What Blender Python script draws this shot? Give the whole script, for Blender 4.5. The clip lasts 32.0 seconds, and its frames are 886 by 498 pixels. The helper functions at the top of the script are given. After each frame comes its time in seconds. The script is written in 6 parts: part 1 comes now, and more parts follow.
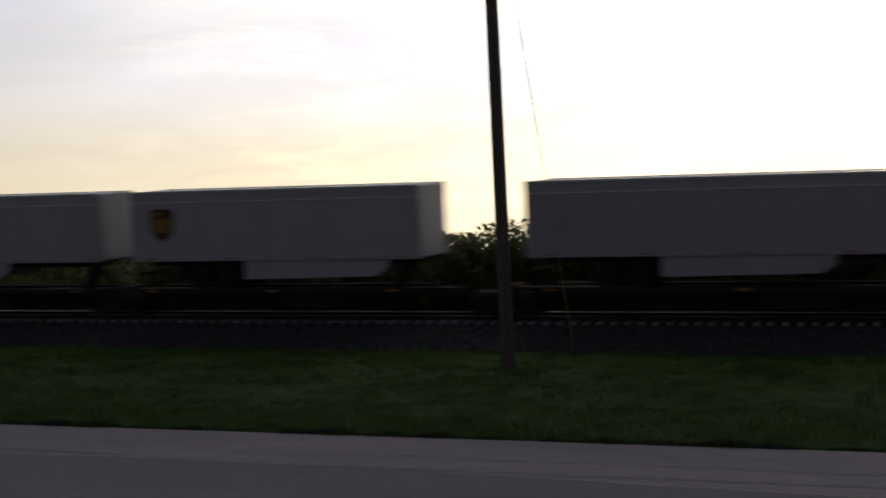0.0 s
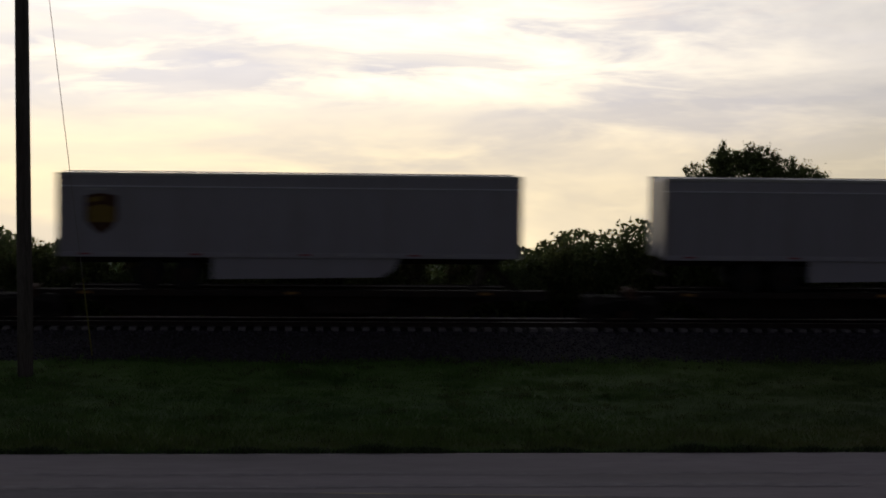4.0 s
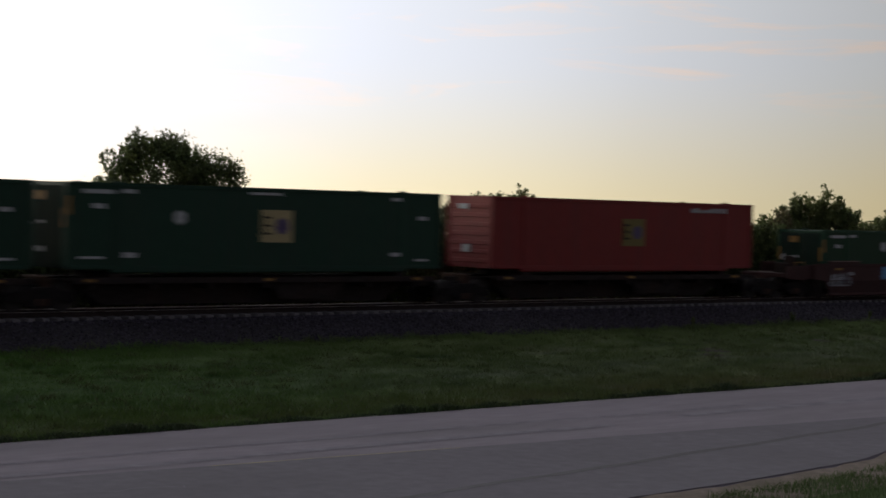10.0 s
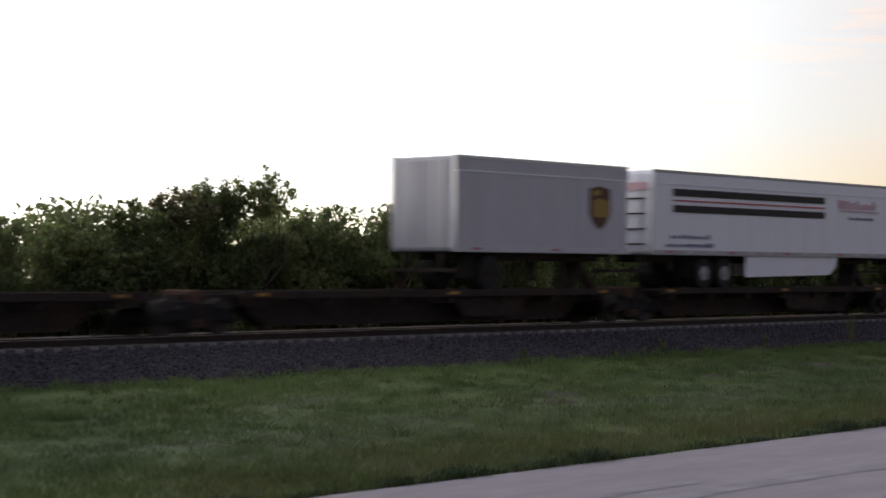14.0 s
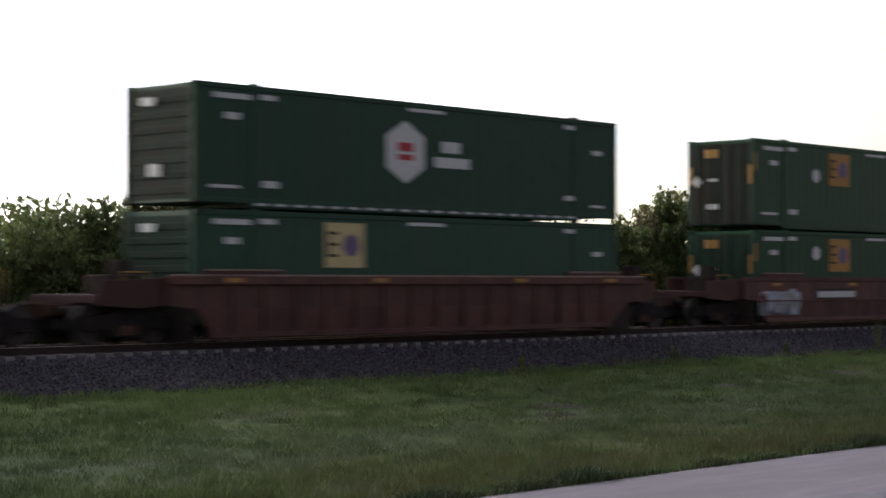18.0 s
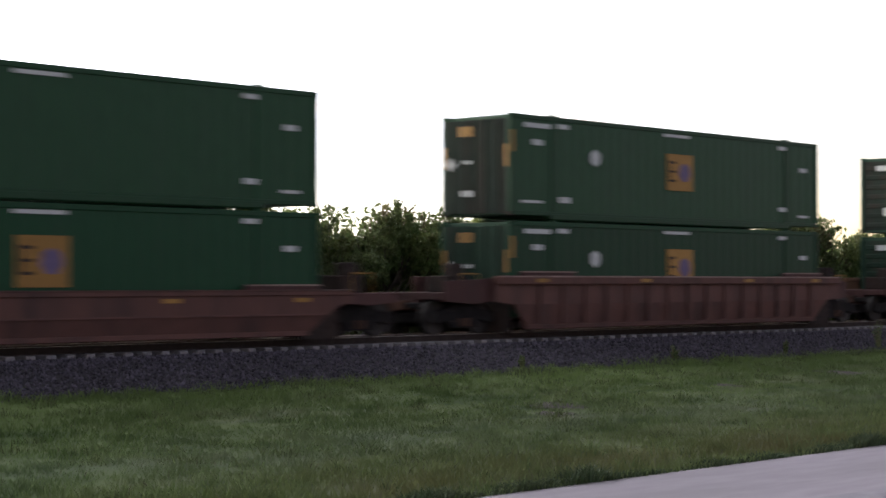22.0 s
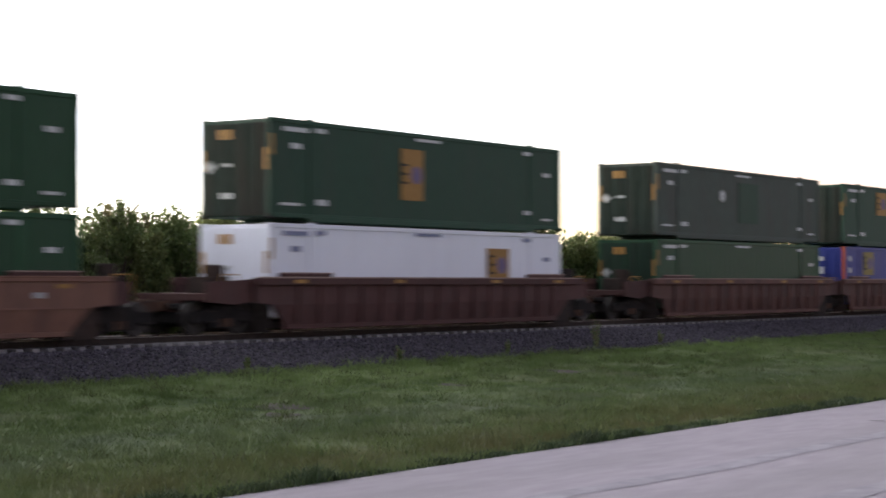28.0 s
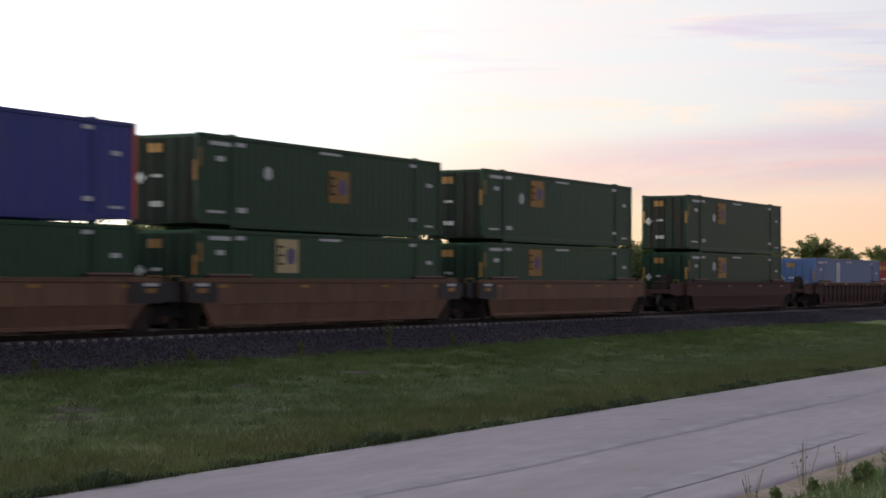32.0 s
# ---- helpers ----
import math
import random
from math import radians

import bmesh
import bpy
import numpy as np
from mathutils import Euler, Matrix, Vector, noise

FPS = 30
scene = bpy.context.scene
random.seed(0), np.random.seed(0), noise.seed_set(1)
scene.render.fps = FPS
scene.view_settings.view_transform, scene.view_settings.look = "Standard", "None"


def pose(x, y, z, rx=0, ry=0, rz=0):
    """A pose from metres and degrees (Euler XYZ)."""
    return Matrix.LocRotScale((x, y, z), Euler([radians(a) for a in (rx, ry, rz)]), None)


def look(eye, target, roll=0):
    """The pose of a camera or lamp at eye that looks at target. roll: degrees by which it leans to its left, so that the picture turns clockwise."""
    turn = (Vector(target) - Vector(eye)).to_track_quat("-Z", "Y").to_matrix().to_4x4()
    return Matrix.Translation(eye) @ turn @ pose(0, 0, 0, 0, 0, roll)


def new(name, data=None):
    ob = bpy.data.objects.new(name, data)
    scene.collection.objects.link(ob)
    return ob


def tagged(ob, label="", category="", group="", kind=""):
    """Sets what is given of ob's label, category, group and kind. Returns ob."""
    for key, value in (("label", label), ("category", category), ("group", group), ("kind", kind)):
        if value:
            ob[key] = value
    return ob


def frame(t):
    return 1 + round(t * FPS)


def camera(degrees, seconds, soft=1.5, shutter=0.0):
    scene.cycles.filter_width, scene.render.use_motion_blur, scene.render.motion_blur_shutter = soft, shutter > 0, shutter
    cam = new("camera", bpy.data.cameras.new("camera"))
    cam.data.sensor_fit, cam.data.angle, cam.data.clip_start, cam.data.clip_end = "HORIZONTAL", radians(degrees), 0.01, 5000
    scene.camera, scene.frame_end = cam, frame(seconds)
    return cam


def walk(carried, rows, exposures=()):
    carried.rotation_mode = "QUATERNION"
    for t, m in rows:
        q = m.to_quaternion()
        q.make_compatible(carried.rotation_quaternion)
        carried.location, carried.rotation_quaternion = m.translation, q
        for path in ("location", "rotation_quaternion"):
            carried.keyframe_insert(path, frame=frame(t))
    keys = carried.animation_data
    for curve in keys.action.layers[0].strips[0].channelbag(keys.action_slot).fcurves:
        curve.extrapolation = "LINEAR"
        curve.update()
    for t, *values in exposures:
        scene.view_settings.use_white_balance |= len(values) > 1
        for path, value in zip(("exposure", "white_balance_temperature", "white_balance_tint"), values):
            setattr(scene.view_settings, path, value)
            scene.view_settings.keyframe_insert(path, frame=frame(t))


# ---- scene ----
# Metres. The track runs along x at y = TRACK; the road lies at z = 0; the camera looks towards +y.
TRACK = 34.12
RAIL = 1.48
SPEED = 24.44
SECONDS = 32.0
cam = camera(27.34, SECONDS, soft=1.7, shutter=0.45)
PATH = [
    (0, pose(12.23, -29.33, 8.59, 86.16, 2.41, 23.42)),
    (0.5, pose(9.74, -28.96, 8.37, 86.14, 1.90, 18.34)),
    (1, pose(7.55, -28.87, 8.29, 86.11, 1.27, 13.64)),
    (1.5, pose(5.97, -28.83, 8.25, 86.06, 0.87, 9.88)),
    (2, pose(2.86, -29.51, 8.52, 85.85, -0.08, 4.46)),
    (2.5, pose(1.37, -29.49, 8.48, 85.84, -0.31, 1.86)),
    (3, pose(1.14, -29.39, 8.43, 85.94, -0.41, 1.23)),
    (3.5, pose(0.39, -28.96, 8.19, 86.13, -0.76, -1.29)),
    (5.5, pose(-11.71, -26.75, 7.59, 86.73, -0.71, -14.68)),
    (6, pose(-12.72, -26.09, 7.32, 86.93, -1.53, -17.38)),
    (6.5, pose(-16.48, -23.76, 6.57, 87.66, -1.44, -24.24)),
    (7, pose(-17.51, -23.27, 6.38, 87.90, -1.73, -27.44)),
    (7.5, pose(-18.31, -23.01, 6.29, 88.04, -1.71, -29.59)),
    (8, pose(-18.89, -22.82, 6.24, 88.13, -1.77, -31.00)),
    (8.5, pose(-19.74, -22.54, 6.15, 88.21, -1.83, -32.91)),
    (9, pose(-20.96, -22.05, 6.01, 88.26, -1.99, -35.47)),
    (9.5, pose(-22.11, -20.24, 5.64, 88.51, -1.86, -39.37)),
    (10, pose(-21.83, -18.05, 5.25, 88.62, -1.69, -41.93)),
    (10.5, pose(-20.58, -15.90, 4.92, 88.77, -1.55, -43.42)),
    (11, pose(-19.00, -13.64, 4.57, 88.98, -1.29, -44.85)),
    (11.5, pose(-17.04, -11.51, 4.26, 89.17, -1.00, -45.86)),
    (12, pose(-14.84, -9.69, 4.03, 89.35, -0.83, -46.21)),
    (12.5, pose(-11.64, -7.34, 3.77, 89.66, -0.73, -46.61)),
    (13, pose(-8.79, -5.43, 3.58, 89.90, -0.68, -46.77)),
    (13.5, pose(-5.97, -3.47, 3.34, 90.21, -0.35, -47.59)),
    (14, pose(-3.41, -1.99, 3.16, 90.65, -0.25, -47.82)),
    (14.5, pose(-0.19, -0.10, 2.92, 91.01, -0.03, -47.09)),
    (24.5, pose(-0.19, -0.10, 2.92, 91.01, -0.03, -47.09)),
    (26.5, pose(-0.20, -0.09, 2.92, 91.00, -0.06, -51.09)),
    (27, pose(-0.21, -0.08, 2.92, 91.03, -0.01, -52.52)),
    (27.5, pose(-0.21, -0.07, 2.92, 91.04, -0.03, -54.16)),
    (28, pose(-0.22, -0.07, 2.92, 91.04, 0.01, -55.75)),
    (28.5, pose(-0.22, -0.06, 2.92, 91.05, -0.03, -57.24)),
    (29, pose(-0.22, -0.05, 2.92, 91.07, 0.01, -58.23)),
    (29.5, pose(-0.23, -0.04, 2.92, 91.10, -0.02, -59.42)),
    (30, pose(-0.23, -0.03, 2.92, 91.01, 0.17, -60.81)),
    (30.5, pose(-0.23, -0.02, 2.91, 91.05, 0.01, -61.87)),
    (31, pose(-0.23, -0.01, 2.91, 91.05, 0.01, -62.39)),
    (31.5, pose(-0.23, -0.01, 2.91, 91.05, 0.01, -62.37)),
    (32, pose(-0.23, -0.02, 2.91, 91.09, -0.13, -62.29)),
]

EXPOSURES = [(0, -0.95), (0.8, -1.75), (1.2, -1.92), (2, -1.78), (3.5, -1.64), (5.5, -1.6), (6, -1.34), (6.5, -1.05), (7, -0.78), (8, -0.75), (9, -0.7), (10, -0.25), (11, 0.12), (12, 0.25), (13, 1.05), (14, 0.98), (15, 1.6), (15.5, 1.55),
             (17.5, 1.0), (18.2, 1.42), (19, 2.45), (20, 2.93), (21, 1.05), (21.5, 1.15), (22.2, 2.0), (23, 2.5), (24.5, 3.25), (26.5, 3.13), (27.2, 2.93), (28, 1.95),
             (29, 1.1), (30, 1.25), (31, 1.08), (32, 1.25)]
walk(cam, PATH, EXPOSURES)

# ---- sky and sun ----
SUN_TURN, SUN_HEIGHT = -5.0, 4.0
SKY_STRENGTH = 0.1
HAZE_SHARE = 0.97
HAZE_BACK, HAZE_FRONT = (1.75, 1.8, 2.4, 1), (31.0, 29.8, 30.0, 1)
HAZE_STEPS = ((0.5, (2.3, 2.25, 2.7, 1)), (0.59, (3.6, 3.6, 3.8, 1)), (0.67, (4.05, 4.0, 3.95, 1)), (0.73, (4.6, 4.7, 4.75, 1)), (0.80, (7.6, 7.8, 8.3, 1)), (0.85, (10.5, 10.9, 11.9, 1)), (0.88, (11.7, 12.0, 13.4, 1)),
              (0.919, (13.2, 13.3, 14.6, 1)), (0.953, (17.0, 16.6, 17.2, 1)), (0.972, (20.5, 19.6, 20.0, 1)), (0.986, (24.5, 23.4, 24.0, 1)))
CLOUD_FRONT, CLOUD_SHADE, CLOUD_CORE = (36, 32.5, 27.5, 1), (19.5, 19.2, 22.0, 1), (47, 42, 33, 1)
CLOUD_PEACH, CLOUD_SIDE, CLOUD_MAUVE = (1.25, 1.0, 0.84, 1), (1.12, 0.97, 0.94, 1), (0.86, 0.78, 0.92, 1)
HORIZON_TINT, SIDE_TINT, FAR_TINT, PINK_TINT = (1.1, 1.02, 0.8, 1), (1.15, 0.99, 0.65, 1), (1.07, 1.0, 0.82, 1), (1.06, 0.87, 0.94, 1)
world = bpy.data.worlds.new("sky")
scene.world = world
world.use_nodes = True


def build_sky():
    nt = world.node_tree
    nt.nodes.clear()
    n = nt.nodes.new
    link = nt.links.new
    out, back = n("ShaderNodeOutputWorld"), n("ShaderNodeBackground")
    sky = n("ShaderNodeTexSky")
    sky.sky_type, sky.sun_disc = "NISHITA", False
    sky.sun_elevation, sky.sun_rotation = radians(SUN_HEIGHT), radians(SUN_TURN)
    sky.air_density, sky.dust_density, sky.ozone_density = 1.0, 2.2, 2.0
    coords = n("ShaderNodeTexCoord")
    lift = n("ShaderNodeVectorMath")
    lift.operation = "ADD"
    lift.inputs[1].default_value = (0, 0, 0.085)
    link(coords.outputs["Generated"], lift.inputs[0])
    link(lift.outputs[0], sky.inputs["Vector"])
    # how near a direction lies to the sun: 0 behind the camera, 1 at the sun
    toward = n("ShaderNodeVectorMath")
    toward.operation = "DOT_PRODUCT"
    a = radians(SUN_TURN)
    toward.inputs[1].default_value = (math.sin(a) * 0.99, math.cos(a) * 0.99, 0.1)
    link(coords.outputs["Generated"], toward.inputs[0])

    def ranged(lo, hi, a0=0.0, a1=1.0):
        r = n("ShaderNodeMapRange")
        r.interpolation_type = "SMOOTHSTEP" if lo > -1 else "LINEAR"
        for key, value in zip(("From Min", "From Max", "To Min", "To Max"), (lo, hi, a0, a1)):
            r.inputs[key].default_value = value
        link(toward.outputs["Value"], r.inputs["Value"])
        return r.outputs[0]

    def blend(fac, one, two):
        m = n("ShaderNodeMixRGB")
        for socket, value in zip(m.inputs, (fac, one, two)):
            if isinstance(value, bpy.types.NodeSocket):
                link(value, socket)
            else:
                socket.default_value = value
        return m.outputs[0]

    def times(one, two):
        m = n("ShaderNodeMath")
        m.operation = "MULTIPLY"
        for socket, value in zip(m.inputs, (one, two)):
            if isinstance(value, bpy.types.NodeSocket):
                link(value, socket)
            else:
                socket.default_value = value
        return m.outputs[0]

    # bearing (radians, positive to the right of the track's normal) and height of a direction
    split = n("ShaderNodeSeparateXYZ")
    link(coords.outputs["Generated"], split.inputs[0])
    bearing = n("ShaderNodeMath")
    bearing.operation = "ARCTAN2"
    link(split.outputs["X"], bearing.inputs[0])
    link(split.outputs["Y"], bearing.inputs[1])
    flat = n("ShaderNodeCombineXYZ")
    link(bearing.outputs[0], flat.inputs["X"])
    link(split.outputs["Z"], flat.inputs["Y"])

    def cloud(across, up, tilt, lo, hi, detail, twist, place=0.0, rough=0.58):
        spread = n("ShaderNodeMapping")
        spread.inputs["Rotation"].default_value = (0, 0, radians(tilt))
        spread.inputs["Location"].default_value = (place, place * 0.7, place)
        spread.inputs["Scale"].default_value = (across, up, 1)
        link(flat.outputs[0], spread.inputs["Vector"])
        puff = n("ShaderNodeTexNoise")
        puff.inputs["Scale"].default_value, puff.inputs["Detail"].default_value = 1.0, detail
        puff.inputs["Roughness"].default_value, puff.inputs["Distortion"].default_value = rough, twist
        link(spread.outputs[0], puff.inputs["Vector"])
        ramp = n("ShaderNodeValToRGB")
        ramp.color_ramp.elements[0].position, ramp.color_ramp.elements[1].position = lo, hi
        link(puff.outputs["Fac"], ramp.inputs["Fac"])
        return ramp.outputs["Color"]

    def window(source, a0, a1, b1, b0):
        """1 between a1 and b1, fading to 0 at a0 and b0."""
        parts = []
        for lo, hi in ((a0, a1), (b0, b1)):
            r = n("ShaderNodeMapRange")
            r.interpolation_type = "SMOOTHSTEP"
            for key, value in zip(("From Min", "From Max", "To Min", "To Max"), (lo, hi, 0.0, 1.0) if lo < hi else (hi, lo, 1.0, 0.0)):
                r.inputs[key].default_value = value
            link(source, r.inputs["Value"])
            parts.append(r.outputs[0])
        return times(*parts)

    # high thin haze, bright towards the sun, dim behind the camera
    glow = n("ShaderNodeValToRGB")
    link(ranged(-1.0, 1.0), glow.inputs["Fac"])
    for end, tone in zip(glow.color_ramp.elements, (HAZE_BACK, HAZE_FRONT)):
        end.color = [c / 50 for c in tone[:3]] + [1]
    glow.color_ramp.interpolation = "B_SPLINE"
    for where, tone in HAZE_STEPS:
        glow.color_ramp.elements.new(where).color = [c / 50 for c in tone[:3]] + [1]
    fall, dim = n("ShaderNodeMapRange"), n("ShaderNodeMixRGB")
    fall.interpolation_type = "SMOOTHSTEP"
    for key, value in zip(("From Min", "From Max", "To Min", "To Max"), (0.17, 0.6, 50.0, 21.0)):
        fall.inputs[key].default_value = value
    link(split.outputs["Z"], fall.inputs["Value"])
    dim.blend_type = "MULTIPLY"
    dim.inputs[0].default_value = 1.0
    link(glow.outputs["Color"], dim.inputs[1])
    link(fall.outputs[0], dim.inputs[2])
    haze = dim.outputs[0]
    base = blend(HAZE_SHARE, sky.outputs[0], haze)
    # towards the sun: a dull lavender veil, broad lit banks and fine bright wisps
    veil = times(cloud(4, 17, 6, 0.4, 0.7, 5, 0.3, 3.0), ranged(0.7, 0.97, 0.0, 0.75))
    base = blend(veil, base, CLOUD_SHADE)
    banks = times(cloud(4.5, 20, -10, 0.44, 0.68, 5, 0.4, 8.0), ranged(0.84, 1.0, 0.0, 0.8))
    base = blend(banks, base, CLOUD_FRONT)
    wisps = times(cloud(10, 46, -7, 0.5, 0.74, 7, 0.35, 21.0, 0.6), ranged(0.84, 1.0, 0.0, 0.8))
    base = blend(wisps, base, CLOUD_FRONT)
    # ragged bright puffs over the place where the sun will rise
    puffs = times(cloud(9, 48, -16, 0.44, 0.64, 8, 0.5, 40.0, 0.6), times(window(bearing.outputs[0], -0.3, -0.1, 0.1, 0.33), window(split.outputs["Z"], 0.004, 0.028, 0.05, 0.1)))
    base = blend(puffs, base, CLOUD_CORE)

    def tinted(fac, source, tone):
        m = n("ShaderNodeMixRGB")
        m.blend_type = "MULTIPLY"
        link(fac, m.inputs[0])
        link(source, m.inputs[1])
        m.inputs[2].default_value = tone
        return m.outputs[0]

    # beside it: long thin streaks lit peach, then soft pink bands and a sloping mauve bar low over the far hedge
    side = ranged(0.86, 0.7, 0.25, 0.9)
    streaks = times(times(cloud(8, 70, -8, 0.55, 0.72, 8, 0.8, 5.3, 0.64), window(split.outputs["Z"], 0.04, 0.07, 0.15, 0.2)), side)
    base = tinted(streaks, base, CLOUD_PEACH)
    far_side = ranged(0.5, 0.3, 0.0, 0.9)
    bands = times(times(cloud(2.4, 30, 3, 0.42, 0.68, 4, 0.5, 12.5), window(split.outputs["Z"], 0.02, 0.04, 0.13, 0.2)), far_side)
    base = tinted(bands, base, CLOUD_SIDE)
    slope, tilted = n("ShaderNodeMath"), n("ShaderNodeMath")
    slope.operation, tilted.operation = "MULTIPLY_ADD", "ADD"
    slope.inputs[1].default_value, slope.inputs[2].default_value = -0.086, 0.099
    link(bearing.outputs[0], slope.inputs[0])
    link(slope.outputs[0], tilted.inputs[0])
    link(split.outputs["Z"], tilted.inputs[1])
    bars = times(times(cloud(3.0, 26, 4, 0.3, 0.6, 5, 0.5, 31.0), window(tilted.outputs[0], 0.032, 0.052, 0.064, 0.084)), window(bearing.outputs[0], 1.02, 1.22, 1.8, 2.2))
    base = tinted(bars, base, CLOUD_MAUVE)
    high_bars = times(cloud(3.5, 70, 3, 0.56, 0.68, 5, 0.5, 57.0), times(window(split.outputs["Z"], 0.1, 0.115, 0.135, 0.16), far_side))
    base = tinted(high_bars, base, CLOUD_MAUVE)
    # the sky warms towards the horizon
    def warmed(source, floor, ceiling, tint, amount):
        low = n("ShaderNodeMapRange")
        low.interpolation_type = "SMOOTHSTEP"
        for key, value in zip(("From Min", "From Max", "To Min", "To Max"), (floor, ceiling, 1.0, 0.0)):
            low.inputs[key].default_value = value
        link(split.outputs["Z"], low.inputs["Value"])
        warm = n("ShaderNodeMixRGB")
        warm.blend_type = "MULTIPLY"
        link(times(low.outputs[0], amount), warm.inputs[0])
        link(source, warm.inputs[1])
        warm.inputs[2].default_value = tint
        return warm.outputs[0]

    base = warmed(base, -0.03, 0.036, HORIZON_TINT, ranged(0.5, 0.9, 0.5, 1.0))
    base = warmed(base, 0.0, 0.085, SIDE_TINT, ranged(0.95, 0.65, 0.2, 1.0))
    base = warmed(base, 0.03, 0.13, FAR_TINT, ranged(0.55, 0.35, 0.0, 1.0))
    base = warmed(base, 0.015, 0.085, PINK_TINT, ranged(0.5, 0.3, 0.0, 1.0))
    link(base, back.inputs["Color"])
    back.inputs["Strength"].default_value = SKY_STRENGTH
    link(back.outputs[0], out.inputs[0])


build_sky()
sun = new("sun", bpy.data.lights.new("sun", "SUN"))
sun.data.energy, sun.data.angle, sun.data.color = 0.6, radians(12), (1.0, 0.82, 0.62)
sun.matrix_world = look((math.sin(radians(SUN_TURN)) * 100, math.cos(radians(SUN_TURN)) * 100, 100 * math.tan(radians(SUN_HEIGHT))), (0, 0, 0))


# ---- materials ----
def material(name, colour, rough=0.6, metal=0.0, grain=0.25, scale=6.0, stretch=(1, 1, 1), dirt=None, dirt_amount=0.35, bump=0.15, bump_scale=40.0, own=0.0, gloss=0.3):
    """A surface with grain at two scales, optional dirt of a second colour in patches, and fine relief."""
    m = bpy.data.materials.new(name)
    m.use_nodes = True
    nt = m.node_tree
    b = nt.nodes["Principled BSDF"]
    n, link = nt.nodes.new, nt.links.new
    co, mp = n("ShaderNodeTexCoord"), n("ShaderNodeMapping")
    mp.inputs["Scale"].default_value = stretch
    link(co.outputs["Object"], mp.inputs["Vector"])
    info = n("ShaderNodeObjectInfo")
    shift = n("ShaderNodeVectorMath")
    shift.operation = "ADD"
    link(mp.outputs[0], shift.inputs[0])
    spin = n("ShaderNodeMath")
    spin.operation = "MULTIPLY"
    spin.inputs[1].default_value = 37.0
    link(info.outputs["Random"], spin.inputs[0])
    link(spin.outputs[0], shift.inputs[1])
    big, small = n("ShaderNodeTexNoise"), n("ShaderNodeTexNoise")
    big.inputs["Scale"].default_value, big.inputs["Detail"].default_value = scale * 0.12, 5
    small.inputs["Scale"].default_value, small.inputs["Detail"].default_value = scale, 6
    link(shift.outputs[0], big.inputs["Vector"])
    link(shift.outputs[0], small.inputs["Vector"])
    c = Vector(colour[:3])
    lo, hi = c * (1 - grain), c * (1 + grain * 0.8)
    r1 = n("ShaderNodeValToRGB")
    r1.color_ramp.elements[0].position, r1.color_ramp.elements[1].position = 0.3, 0.7
    r1.color_ramp.elements[0].color, r1.color_ramp.elements[1].color = (*lo, 1), (*hi, 1)
    link(small.outputs["Fac"], r1.inputs["Fac"])
    last = r1.outputs["Color"]
    if dirt:
        r2 = n("ShaderNodeValToRGB")
        r2.color_ramp.elements[0].position, r2.color_ramp.elements[1].position = 0.45, 0.72
        link(big.outputs["Fac"], r2.inputs["Fac"])
        k = n("ShaderNodeMath")
        k.operation = "MULTIPLY"
        k.inputs[1].default_value = dirt_amount
        link(r2.outputs["Color"], k.inputs[0])
        mx = n("ShaderNodeMixRGB")
        mx.inputs[2].default_value = (*dirt[:3], 1)
        link(k.outputs[0], mx.inputs[0])
        link(last, mx.inputs[1])
        last = mx.outputs[0]
    if own:
        hs = n("ShaderNodeHueSaturation")
        mr = n("ShaderNodeMapRange")
        mr.inputs["To Min"].default_value, mr.inputs["To Max"].default_value = 1 - own, 1 + own
        link(info.outputs["Random"], mr.inputs["Value"])
        link(mr.outputs[0], hs.inputs["Value"])
        link(last, hs.inputs["Color"])
        last = hs.outputs[0]
    link(last, b.inputs["Base Color"])
    b.inputs["Roughness"].default_value, b.inputs["Metallic"].default_value = rough, metal
    b.inputs["Specular IOR Level"].default_value = gloss
    if bump:
        bn, bp = n("ShaderNodeTexNoise"), n("ShaderNodeBump")
        bn.inputs["Scale"].default_value, bn.inputs["Detail"].default_value = bump_scale, 4
        link(shift.outputs[0], bn.inputs["Vector"])
        bp.inputs["Strength"].default_value, bp.inputs["Distance"].default_value = bump, 0.02
        link(bn.outputs["Fac"], bp.inputs["Height"])
        link(bp.outputs[0], b.inputs["Normal"])
    return m


